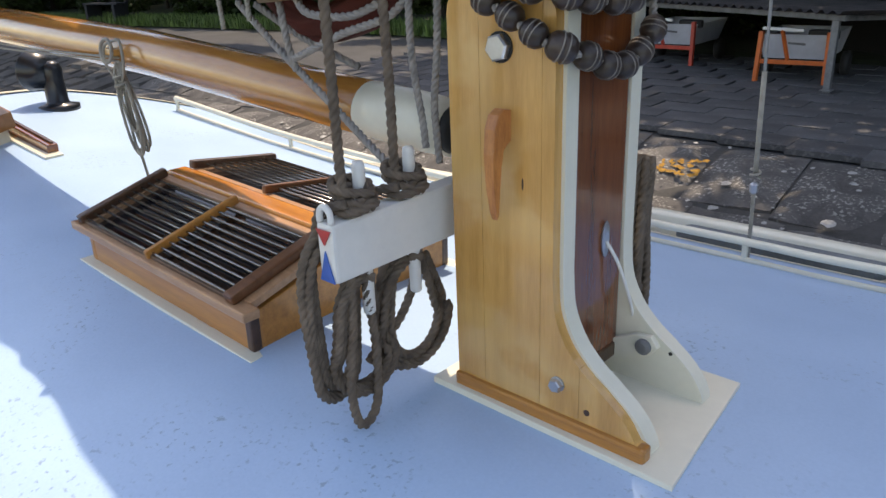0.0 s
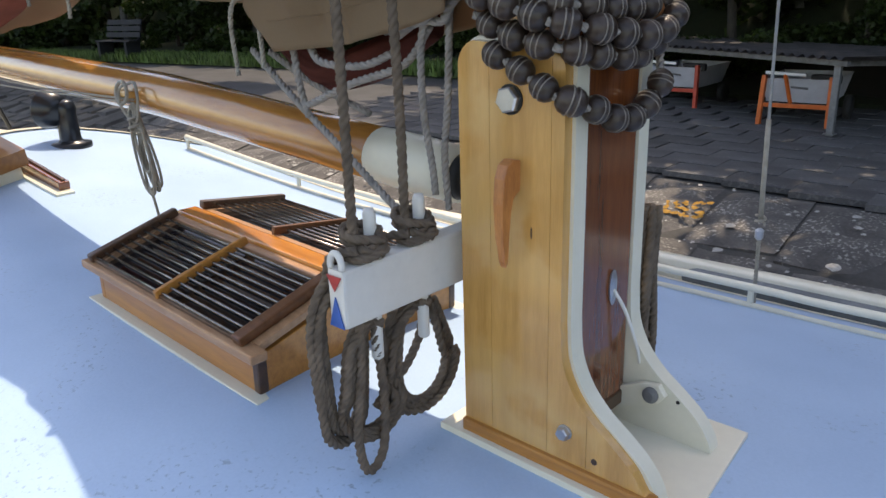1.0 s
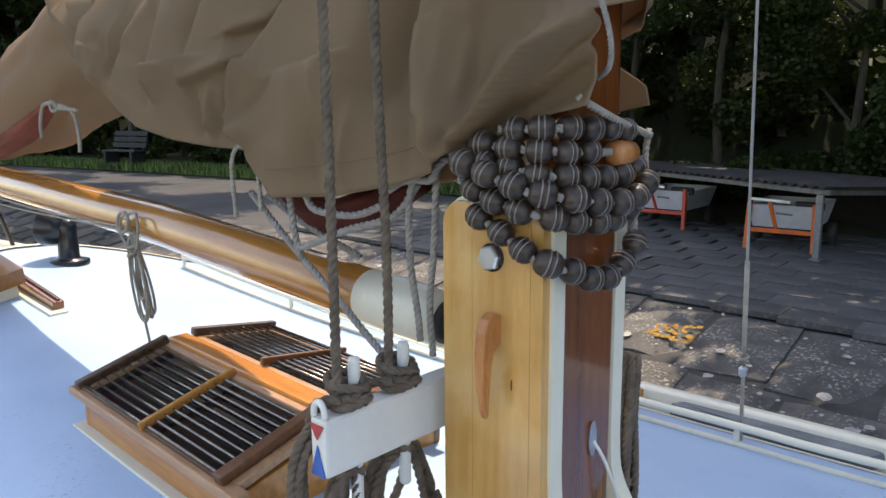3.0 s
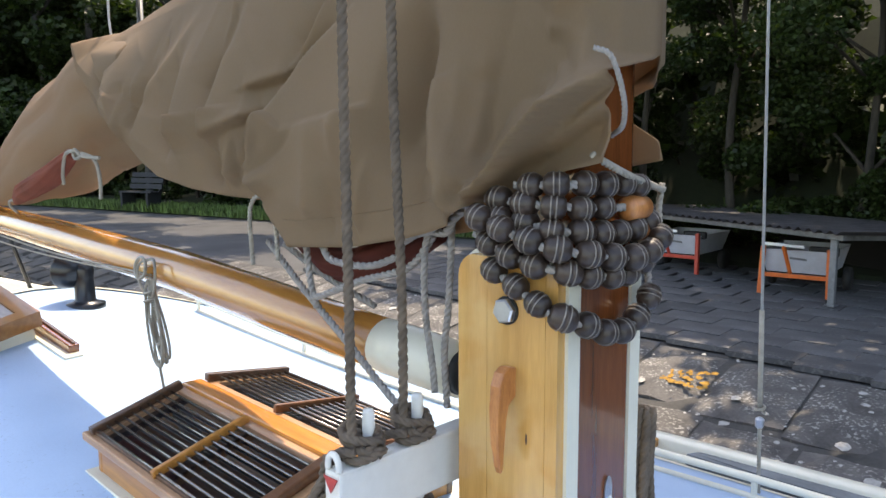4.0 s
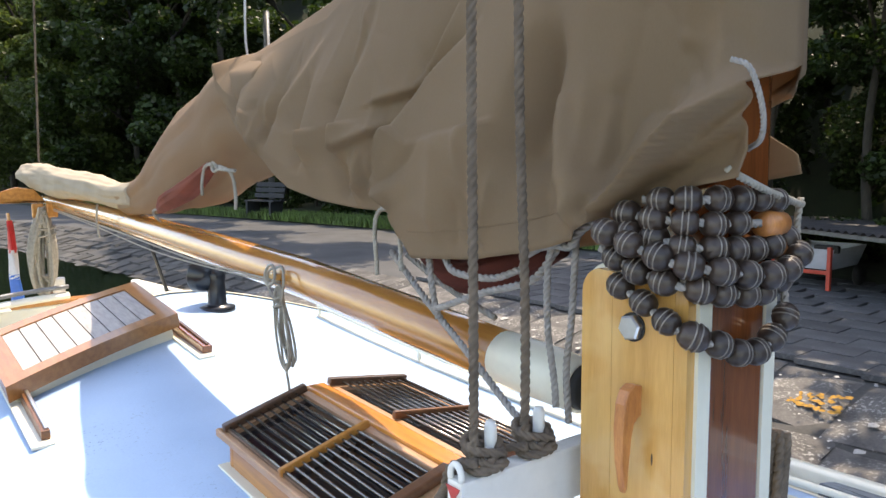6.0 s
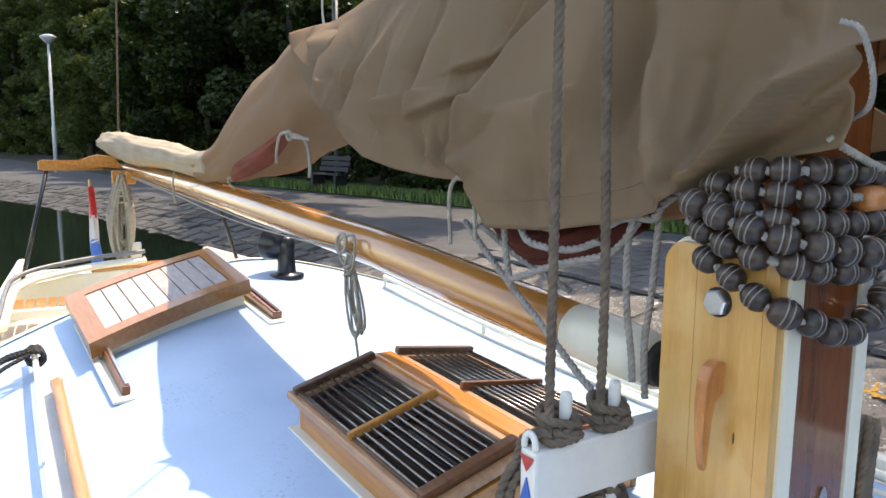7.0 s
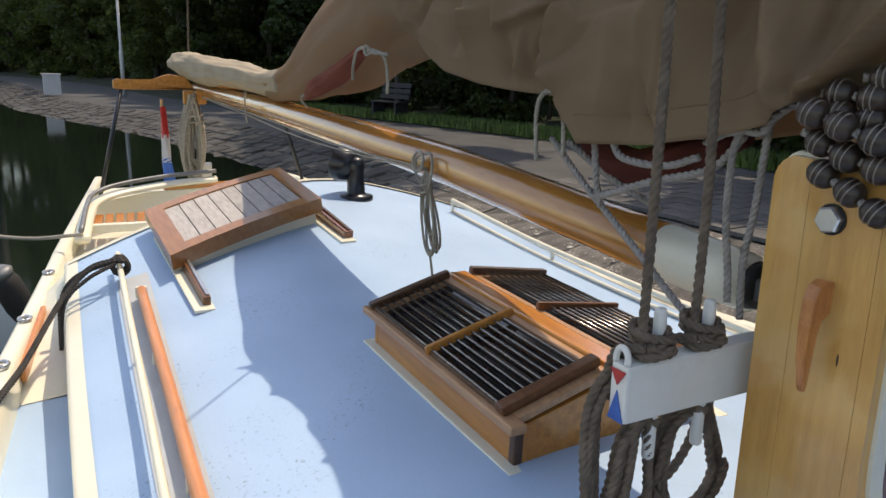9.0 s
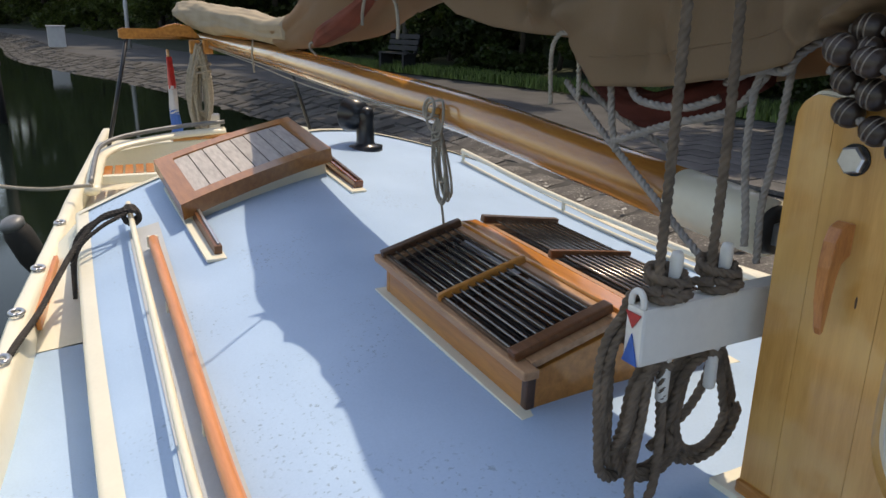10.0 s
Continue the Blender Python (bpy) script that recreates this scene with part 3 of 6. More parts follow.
def coil(n, seed, top, left, right, low, x):
    """n turns of a coiled tail: (y, z) where it hangs, then ranges of its left side, right side, foot and depth."""
    rnd = random.Random(seed)
    pts = []
    for k in range(n):
        yl, yr, zb = rnd.uniform(*left), rnd.uniform(*right), rnd.uniform(*low)
        xa, xb, (yt, zt) = rnd.uniform(*x), rnd.uniform(*x), top
        zt += rnd.uniform(-0.02, 0.02)
        yc, w = (yl + yr) / 2, (yr - yl) / 2
        foot = [((xa + xb) / 2 - (xa - xb) / 2 * math.cos(q), yc - w * math.cos(q), zb + 1.1 * w * (1 - math.sin(q))) for q in np.linspace(0, math.pi, 7)]
        pts += [(xa, yt, zt), (xa, yt + (yl - yt) * 0.75, zt - 0.045), (xa, yl, zt - 0.13)] + foot + [(xb, yr - 0.006, zt - 0.15), (xb, yt + (yr - yt) * 0.45, zt - 0.05)]
    return catmull(pts, 6)


def build_halyard(yc, hank, x_top, y_top):
    t = thing("halyard", (PX, yc, 0.41), "tarred hemp halyard belayed on a pin with its tail coiled", "rope", "halyards on the pin rail")
    up = catmull([(PX + 0.004, yc - 0.028, 0.435), (PX + 0.002, yc - 0.026, 0.7), (x_top, y_top, 1.25), (x_top + 0.01, y_top + 0.0, 2.4)], 10)
    rope("standing_part", [up], 0.0095, M_ROPE, t)
    rope("hitch", [hitch(yc, 0.0095)], 0.0092, M_ROPE, t)
    rope("hank", hank, 0.0095, M_ROPE, t)
    rope("neck", [catmull([(PX + 0.02, yc - 0.035, 0.44), (PX - 0.03, yc - 0.055, 0.42), (PX - 0.045, yc - 0.05, 0.34), (PX - 0.02, yc - 0.01, 0.285), (PX + 0.012, yc + 0.02, 0.285), (PX, yc, 0.29)], 6)], 0.009, M_ROPE, t)


build_pin_rail()
build_halyard(0.782, [coil(4, 3, (0.775, 0.40), (0.682, 0.715), (0.755, 0.80), (0.035, 0.09), (PX - 0.05, PX - 0.025)), coil(3, 6, (0.80, 0.29), (0.70, 0.74), (0.82, 0.862), (0.02, 0.09), (PX - 0.035, PX + 0.01)),
                      catmull([(PX, 0.76, 0.30), (PX + 0.01, 0.745, 0.2), (PX + 0.015, 0.725, 0.09), (PX + 0.015, 0.735, 0.015), (PX + 0.015, 0.76, 0.003), (PX + 0.01, 0.79, 0.04), (PX + 0.005, 0.80, 0.15), (PX, 0.79, 0.29)], 6)], PX - 0.01, 0.765)
build_halyard(0.905, [coil(4, 8, (0.93, 0.30), (0.825, 0.86), (0.985, 1.02), (0.035, 0.085), (PX - 0.03, PX)), catmull([(PX - 0.02, 0.935, 0.29), (PX - 0.02, 0.93, 0.22), (PX - 0.02, 0.89, 0.16), (PX - 0.02, 0.83, 0.12), (PX - 0.02, 0.80, 0.10)], 6)], PX - 0.005, 0.868)
build_halyard(1.40, [loops(PX + 0.24, 1.265, 1.37, 0.425, 0.06, 12, 5)], PX + 0.12, 1.33)

# ---------------------------------------------------------------- skylight
def build_skylight():
    t = thing("skylight", (-1.775, 1.1, 0), "varnished teak skylight with barred dark glass", "skylight")
    x0, x1 = -2.176, -1.352
    ya, yb, yr = 0.787, 1.447, 1.094
    part("deck_flange", prism([(x0 - 0.03, ya - 0.03), (x1 + 0.03, ya - 0.03), (x1 + 0.03, yb + 0.03), (x0 - 0.03, yb + 0.03)], "z", -0.05, -0.016, 0.002), M_CREAM, t, "cream painted flange on the deck")
    for y in (ya, yb):
        part("side_board", box((x1 - x0, 0.03, 0.10 if y < yr else 0.12), pose((x0 + x1) / 2, y + (0.015 if y < yr else -0.015), 0.032 if y < yr else 0.042), 0.004), M_OAKX, t)
    for x in (x0 + 0.015, x1 - 0.015):
        part("gable", prism([(ya + 0.002, -0.018), (yb - 0.002, -0.018), (yb - 0.002, 0.10), (yr, 0.158), (ya + 0.002, 0.078)], "x", x - 0.0145, x + 0.0145, 0.003), M_OAKX, t)
    for x in (x0 + 0.011, x1 - 0.011):
        for y in (ya + 0.011, yb - 0.011):
            part("corner_post", box((0.026, 0.026, 0.102), pose(x, y, 0.033), 0.006), M_DARKWOOD if x > -1.5 else M_OAKX, t)
    part("ridge_board", box((x1 - x0 + 0.03, 0.066, 0.02), pose((x0 + x1) / 2, yr, 0.179), 0.006), M_RIDGE, t, "varnished ridge board")
    for s, lo, hi in ((-1, (0.756, 0.079), (1.063, 0.166)), (1, (1.460, 0.118), (1.126, 0.166))):
        lo, hi = Vector((0, *lo)), Vector((0, *hi))
        ln = (hi - lo).length
        vdir = (hi - lo).normalized()
        nrm = Vector((0, -vdir.z, vdir.y)) * (1 if vdir.y > 0 else -1)

        def P(x, v, h):
            q = lo + vdir * v + nrm * h
            return (x, q.y, q.z)
        cas = part("casement", span(P(x0 - 0.03, 0.022, 0.008), P(x1 + 0.03, 0.022, 0.008), 0.044, 0.024, 0.005), M_TEAKPALE, t, "weathered teak casement with glass and bars")
        part("top_rail", span(P(x0, ln - 0.016, 0.006), P(x1, ln - 0.016, 0.006), 0.032, 0.02, 0.004), M_TEAKPALE, cas)
        for x in (x0 + 0.018, x1 - 0.018):
            part("end_rail", span(P(x, 0.044, 0.008), P(x, ln - 0.032, 0.008), 0.036, 0.02, 0.003), M_TEAKPALE, cas)
        g = [P(x0 + 0.03, 0.03, 0.004), P(x1 - 0.03, 0.03, 0.004), P(x1 - 0.03, ln - 0.035, 0.004), P(x0 + 0.03, ln - 0.035, 0.004)]
        raw("glass_pane", g, [(0, 1, 2, 3)], M_GLASS, cas, "dark glass pane")
        for k in range(10):
            v = 0.034 + k * (ln - 0.085) / 9.0
            tube("bar", [P(x0 + 0.02, v, 0.030), P(x1 - 0.045, v, 0.030)], 0.0036, M_BAR, cas, sides=8)
        part("sill_batten", span(P(x0 + 0.02, 0.03, 0.024), P(x1 - 0.06, 0.03, 0.024), 0.014, 0.01, 0.002), M_DARKWOOD, cas, "dark worn batten")
        xm = (x0 + x1) / 2 - 0.008
        for x, mt, w in ((x0 + 0.012, M_DARKWOOD, 0.026), (xm, M_OAKX if s < 0 else M_TEAK, 0.015), (x1 - 0.042, M_TEAK, 0.036)):
            part("cross_bar", span(P(x, 0.016, 0.032), P(x, ln - 0.008 if s < 0 else ln - 0.002, 0.032), w, 0.026, 0.006), mt, cas, "wooden bar holder")
    # it follows the rise of the deck
    t.location.z += 0.02
    t.rotation_euler = (0, radians(2.05), 0)


build_skylight()

# ---------------------------------------------------------------- companion hatch
def build_hatch():
    t = thing("sliding_hatch", (-3.6, 0.75, 0.15), "sliding hatch with grey teak planks in a varnished frame", "hatch")
    A, B = Vector((-3.165, 0.315, 0.132)), Vector((-3.44, 1.03, 0.271))
    C, D = Vector((-4.056, 1.017, 0.339)), Vector((-3.74, 0.296, 0.209))

    def Q(u, v, h=0.0):
        arch = 0.012 * (1 - (2 * u - 1) ** 2)
        q = A.lerp(B, u).lerp(D.lerp(C, u), v)
        return q + Vector((0.12, -0.15, 1)).normalized() * (h + arch)

    def slab(name, u0, u1, v0, v1, h0, h1, mat, label="", nu=6, par=t):
        bm = bmesh.new()
        us = np.linspace(u0, u1, nu + 1)
        ring = []
        for u in us:
            ring.append([bm.verts.new(Q(u, v, h)) for v, h in ((v0, h0), (v0, h1), (v1, h1), (v1, h0))])
        for R, S in zip(ring, ring[1:]):
            for k in range(4):
                bm.faces.new((R[k], R[(k + 1) % 4], S[(k + 1) % 4], S[k]))
        bm.faces.new(ring[0])
        bm.faces.new(ring[-1][::-1])
        bmesh.ops.bevel(bm, geom=[e for e in bm.edges if e.calc_face_angle(0) > 0.8], offset=0.004, segments=2, affect="EDGES")
        return part(name, bm, mat, par, label)
    slab("front_frame", -0.02, 1.02, -0.03, 0.10, -0.055, 0.012, M_HATCH, "varnished front rail", 12)
    slab("back_frame", -0.02, 1.02, 0.90, 1.03, -0.045, 0.012, M_HATCH, "", 12)
    slab("side_frame", -0.02, 0.09, 0.10, 0.90, -0.045, 0.012, M_HATCH)
    slab("side_frame", 0.91, 1.02, 0.10, 0.90, -0.045, 0.012, M_HATCH)
    m_plank = material("silvered_teak", (0.42, 0.4, 0.38), 0.6, var=0.25, scale=5, fine=60, bump=0.2, stretch=(2, 12, 12), second=(0.27, 0.25, 0.24), piece=0.12)
    slab("caulking", 0.09, 0.91, 0.10, 0.90, -0.03, -0.004, M_RUBBER)
    for k in range(8):
        w = 0.82 / 8
        slab("plank", 0.09 + k * w + 0.004, 0.09 + (k + 1) * w - 0.004, 0.102, 0.898, -0.02, 0.005, m_plank, nu=2)
    # coaming and runners
    slab("coaming", 0.02, 0.98, 0.03, 0.95, -0.13, -0.05, M_CREAM, "cream coaming", 12)
    for (a, b, yo) in (((-3.65, 0.36), (-2.80, 0.372), 0), ((-3.85, 1.06), (-3.2, 1.095), 1)):
        za, zb = deck_z(*a), deck_z(*b)
        r = part("runner", span((a[0], a[1], za + 0.03), (b[0], b[1], zb + 0.02), 0.03 if not yo else 0.045, 0.045, 0.004), M_TEAK if not yo else M_MAHOGANY, t, "wooden hatch runner")
        part("runner_groove", span((a[0], a[1] + 0.004, za + 0.056), (b[0] - 0.01, b[1] + 0.004, zb + 0.046), 0.012, 0.012, 0.002), M_STEEL if not yo else M_DARKWOOD, r)
        part("runner_bed", span((a[0], a[1] - 0.02, za - 0.006), (b[0] + 0.04, b[1] - 0.015, zb - 0.001), 0.075, 0.012, 0.002), M_CREAM, t, "cream painted bed")


build_hatch()

# ---------------------------------------------------------------- ventilator, rails, deck fittings
def build_vent():
    b = Vector((-3.86, 1.395, deck_z(-3.86, 1.395)))
    t = thing("cowl_ventilator", b, "black enamelled cowl ventilator on the deck", "ventilator")
    part("foot", lathe([(0.095, -0.02), (0.095, 0.008), (0.06, 0.014), (0.05, 0.026), (0.046, 0.14), (0.05, 0.175), (0.042, 0.205), (0.022, 0.218), (0, 0.221)], pose(*b), 24), M_BLACK, t, "", True)
    q = Vector((-0.86, -0.34, 0.12)).to_track_quat("Z", "Y").to_matrix().to_4x4()
    head = Matrix.Translation(b + Vector((-0.03, -0.035, 0.172))) @ q
    part("cowl", lathe([(0, -0.05), (0.05, -0.045), (0.078, -0.02), (0.092, 0.015), (0.098, 0.04), (0.101, 0.05), (0.094, 0.056), (0.084, 0.045), (0.07, 0.01), (0.04, -0.02), (0, -0.03)], head, 28), M_BLACK, t, "", True)


build_vent()


def build_grab_rail(name, pts, height, mat, r, label, posts, base_strip):
    t = thing(name, (*pts[0], deck_z(*pts[0])), label, "grab rail", "deck grab rails")
    top = [(x, y, deck_z(x, y) + height) for x, y in pts]
    tube("rail", catmull(top, 6), r, mat, t, "", 10)
    for x, y in posts:
        z = deck_z(x, y)
        part("post", span((x, y, z - 0.01), (x, y, z + height), 0.012, 0.018, 0.002), M_CREAM, t)
    if base_strip:
        V = catmull([(x, y + 0.0, deck_z(x, y) + 0.006) for x, y in pts], 6)
        tube("base_strip", V, 0.011, M_CREAM, t, "", 8)
    return t


_star = [(1.2, 2.27), (-0.4, 2.275), (-0.82, 2.28), (-1.8, 2.22), (-2.95, 2.08), (-3.72, 1.93)]
build_grab_rail("grab_rail", _star, 0.068, M_CREAM, 0.013, "cream painted handrail along the roof edge", [(0.3, 2.272), (-0.815, 2.28), (-1.9, 2.21), (-2.95, 2.08), (-3.71, 1.93)], True)
_port = [(-0.3, 0.03), (-1.4, 0.04), (-2.2, 0.075), (-3.2, 0.115), (-3.42, 0.125)]
build_grab_rail("grab_rail", _port, 0.075, M_CREAM, 0.0115, "cream painted handrail with rope tied on", [(-0.9, 0.035), (-1.75, 0.055), (-2.55, 0.09), (-3.3, 0.12)], False)
V = catmull([(x, y, deck_z(x, y) + 0.045) for x, y in ((-0.3, 0.105), (-1.4, 0.115), (-2.2, 0.145), (-3.03, 0.17))], 8)
_t = thing("wooden_handrail", V[0], "varnished orange wooden handrail on cream chocks", "handrail")
tube("rail", V, 0.02, M_RAIL, _t, "", 10, 1.2)
part("end_socket", span(V[-1] - np.array((0.012, 0, 0.01)), V[-1] + np.array((-0.03, 0.002, -0.008)), 0.045, 0.05, 0.008), M_CREAM, _t)
for x, y in ((-0.9, 0.11), (-1.75, 0.128), (-2.5, 0.155)):
    part("chock", span((x, y, deck_z(x, y) - 0.005), (x, y, deck_z(x, y) + 0.035), 0.04, 0.02, 0.002), M_CREAM, _t)
# painted waterway under the rails
V, F = [], []
for k, x in enumerate(np.linspace(-3.3, 1.5, 30)):
    f = float(np.interp(x, [-3.4, -1.4, -0.3], [0.11, 0.03, 0.02]))
    for d in (0.0, 0.06, 0.12):
        V.append((x, f + d, deck_z(x, f + d) + 0.0035))
    if k:
        F += [(3 * k - 3, 3 * k, 3 * k + 1, 3 * k - 2), (3 * k - 2, 3 * k + 1, 3 * k + 2, 3 * k - 1)]
tagged(raw("waterway", V, F, M_GREYEDGE), "pale grey painted strip under the handrails", "trim", kind="structure")


def build_shroud():
    t = thing("shroud", (-0.81, 2.42, -0.15), "steel wire shroud with shackle and lanyard", "rigging wire")
    a, b = Vector((-0.845, 2.40, -0.20)), Vector((-0.853, 2.36, 0.66))
    d = (b - a)
    tube("wire", [a + d * 0.36, a + d * 6], 0.005, M_PALEWIRE, t, "", 8)
    tube("wire_cover", [a + d * 0.36, a + d * 0.75], 0.0085, M_LIGHTCORD, t, "pale sleeve", 8)
    rope("lanyard", [[a, a + d * 0.3]], 0.007, M_LIGHTCORD, t)
    part("shackle", lathe([(0.006, -0.02), (0.014, -0.012), (0.015, 0.012), (0.006, 0.02)], Matrix.Translation(a + d * 0.31), 12), M_STEEL, t)
    rope("knot", [catmull([tuple(a + d * 0.35 + Vector((0.014 * math.cos(k), 0.014 * math.sin(k), 0.003 * k))) for k in np.linspace(0, 11, 26)], 2)], 0.005, M_LIGHTCORD, t)


build_shroud()

# ---------------------------------------------------------------- boom, gallows, mainsheet
BOOM_A, BOOM_B = Vector((-1.0, 1.11, 0.487)), Vector((-6.95, 1.10, 0.735))


def boom_at(x):
    """Centre of the slightly bowed boom."""
    z = np.interp(-x, [1.0, 1.4, 2.24, 3.2, 3.85, 4.7, 6.5, 6.95], [0.487, 0.513, 0.575, 0.611, 0.632, 0.657, 0.685, 0.69])
    return Vector((x, BOOM_A.y + (BOOM_B.y - BOOM_A.y) * (x - BOOM_A.x) / (BOOM_B.x - BOOM_A.x), float(z)))


def build_boom():
    t = thing("boom", BOOM_A, "varnished pine boom with a cream painted inner end", "boom")
    xs = np.linspace(-1.24, -6.95, 30)
    r = np.interp(-xs, [1.24, 1.6, 2.6, 4.5, 6.95], [0.062, 0.066, 0.069, 0.064, 0.048])
    tube("boom_spar", [boom_at(x) for x in xs], r, M_BOOM, t, "", 24)
    xs = np.linspace(-1.005, -1.25, 5)
    tube("boom_sleeve", [boom_at(x) for x in xs], [0.058, 0.062, 0.0635, 0.0635, 0.063], M_CREAM, t, "cream painted steel sleeve", 24)
    tube("end_ring", [boom_at(-0.985), boom_at(-1.01)], [0.046, 0.052], M_RUBBER, t, "", 20)
    part("fork", box((0.12, 0.05, 0.045), pose(-0.94, 1.11, 0.485), 0.006), M_GALV, t)
    # cleat with a ring on the side
    p = boom_at(-2.33)
    part("thumb_cleat", box((0.075, 0.022, 0.022), pose(p.x, p.y - 0.080, p.z + 0.004, 0, 2, 0), 0.006), M_OAK, t)
    a = [(p.x + 0.038 * math.cos(k), p.y - 0.096 + 0.006 * math.sin(k), p.z + 0.008 + 0.034 * math.sin(k)) for k in np.linspace(0, 2 * math.pi, 22)]
    tube("ring", a, 0.0055, M_LIGHTCORD, t, "", 8)
    # thin line along the underside
    c = catmull([(-2.3, 1.033, 0.565), (-3.2, 1.035, 0.56), (-4.4, 1.04, 0.60), (-6.6, 1.06, 0.655)], 8)
    tube("outhaul_line", c, 0.004, M_LIGHTCORD, t, "", 6)
    c = catmull([(-2.3, 1.032, 0.555), (-3.6, 1.03, 0.548), (-5, 1.045, 0.60), (-6.6, 1.06, 0.645)], 8)
    tube("outhaul_line", c, 0.0035, M_LIGHTCORD, t, "", 6)


def build_ring_hank():
    t = thing("line_hank", (-2.30, 1.02, 0.53), "pale thin line gathered in a hank hanging from the boom", "rope")
    x, y = -2.275, 1.008
    rnd = random.Random(4)
    pts = []
    for k in range(6):
        w, low = rnd.uniform(0.03, 0.065), rnd.uniform(0.27, 0.36)
        for a in np.linspace(0, 2 * math.pi, 13)[:-1]:
            f = (1 - math.cos(a)) / 2
            pts.append((x + 0.055 * f + w * math.sin(a) * f ** 0.6 + rnd.uniform(-0.004, 0.004), y + 0.008 * math.sin(a + k) + 0.004 * k, 0.555 - (0.555 - low) * f))
    rope("hank", [catmull(pts, 3)], 0.0048, M_LIGHTCORD, t)
    rope("hank_wrap", [catmull([(x + 0.014 + 0.017 * math.cos(k), y + 0.017 * math.sin(k), 0.47 + 0.004 * k) for k in np.linspace(0, 15, 34)], 2)], 0.0048, M_LIGHTCORD, t)
    rope("tail", [catmull([(x + 0.05, y, 0.30), (x + 0.056, y + 0.01, 0.2), (x + 0.058, y + 0.012, 0.1), (x + 0.06, y + 0.015, 0.04)], 6)], 0.0048, M_LIGHTCORD, t)
    rope("loop", [catmull([(x - 0.01, y + 0.02, 0.62), (x - 0.055, y, 0.60), (x - 0.05, y - 0.005, 0.545), (x + 0.02, y, 0.50), (x + 0.055, y, 0.56), (x + 0.035, y + 0.01, 0.615), (x - 0.01, y + 0.02, 0.62)], 6)], 0.0048, M_LIGHTCORD, t)


GX = -6.6


def build_gallows():
    t = thing("boom_gallows", (GX, 1.1, 0), "varnished wooden boom gallows on two black steel legs", "boom crutch")
    prof = [(0.43, 0.70), (0.43, 0.76), (0.46, 0.775), (0.72, 0.762), (0.80, 0.80), (0.86, 0.815), (0.98, 0.795), (1.06, 0.68), (1.15, 0.68), (1.24, 0.795), (1.35, 0.815), (1.42, 0.80), (1.5, 0.762), (1.76, 0.775), (1.79, 0.76), (1.79, 0.70), (1.76, 0.69), (0.46, 0.69)]
    part("cross_board", prism(prof, "x", GX - 0.02, GX + 0.02, 0.008), M_OAKX, t, "curved varnished board")
    for a, b in (((GX, 0.49, 0.70), (GX + 0.1, 0.24, -0.25)), ((GX, 1.73, 0.70), (GX + 0.1, 1.98, -0.25))):
        tube("leg", [a, b], 0.016, M_BLACK, t, "black steel leg", 8)


def build_mainsheet():
    t = thing("mainsheet_coil", (-6.3, 0.98, 0.1), "bleached mainsheet tackle gathered in a long hank", "rope")
    rope("hank", [loops(-6.3, 0.85, 1.11, 0.66, -0.08, 9, 7), loops(-6.28, 0.89, 1.08, 0.64, -0.03, 9, 8), loops(-6.32, 0.95, 1.03, 0.62, -0.06, 8, 9)], 0.012, M_LIGHTCORD, t)
    rope("wrap", [catmull([(-6.3 + 0.07 * math.cos(k), 0.985 + 0.075 * math.sin(k), 0.40 + 0.008 * k) for k in np.linspace(0, 19, 44)], 2)], 0.009, M_LIGHTCORD, t)
    for y in (0.95, 1.05):
        part("tackle_block", box((0.03, 0.08, 0.11), pose(-6.3, y, 0.64), 0.012), M_OAKX, t)
    part("lower_block", box((0.04, 0.09, 0.12), pose(-6.3, 1.06, 0.06), 0.012), M_STEEL, t)
    part("thwart", box((0.16, 0.8, 0.04), pose(-6.3, 1.12, -0.07), 0.008), M_OAKX, t, "varnished board across the stern")


build_boom()
build_ring_hank()
build_gallows()
build_mainsheet()

# ---------------------------------------------------------------- sail under its cover
LAPS = [  # height, width, then the line (x, z): cloth lapping over itself
    (-0.042, 0.055, (-1.47, 0.842), (-1.501, 0.919), (-1.481, 1.037), (-1.348, 1.156), (-1.166, 1.262)),
    (0.045, 0.050, (-0.835, 0.853), (-0.679, 0.979), (-0.55, 1.079)),
    (0.036, 0.032, (-0.822, 0.858), (-0.668, 0.961), (-0.554, 1.032)),
    (-0.020, 0.040, (-1.40, 1.17), (-1.29, 1.281), (-1.18, 1.42)),
    (0.014, 0.030, (-1.563, 1.105), (-1.44, 1.125), (-1.348, 1.15)),
    (0.016, 0.030, (-1.681, 0.996), (-1.5, 1.05), (-1.40, 1.10))]
RIDGES = [  # height, width, then the line: soft ridges (+) and valleys (-)
    (-0.045, 0.060, (-0.848, 0.857), (-0.795, 1.02), (-0.702, 1.146), (-0.62, 1.32)),
    (0.042, 0.032, (-0.869, 0.826), (-0.895, 0.926), (-0.908, 1.076), (-0.92, 1.45)),
    (0.018, 0.016, (-1.552, 0.88), (-1.519, 1.019)), (-0.022, 0.016, (-1.577, 0.89), (-1.548, 1.04)), (0.022, 0.018, (-1.62, 0.87), (-1.59, 1.06)),
    (0.035, 0.045, (-1.198, 0.926), (-1.101, 1.113), (-0.98, 1.4)), (-0.030, 0.040, (-1.055, 0.90), (-0.972, 1.131), (-0.927, 1.3)),
    (0.030, 0.026, (-1.862, 0.95), (-1.865, 1.30)), (0.034, 0.032, (-1.709, 0.94), (-1.6, 1.29)), (0.024, 0.022, (-2.091, 1.10), (-1.85, 1.38))]
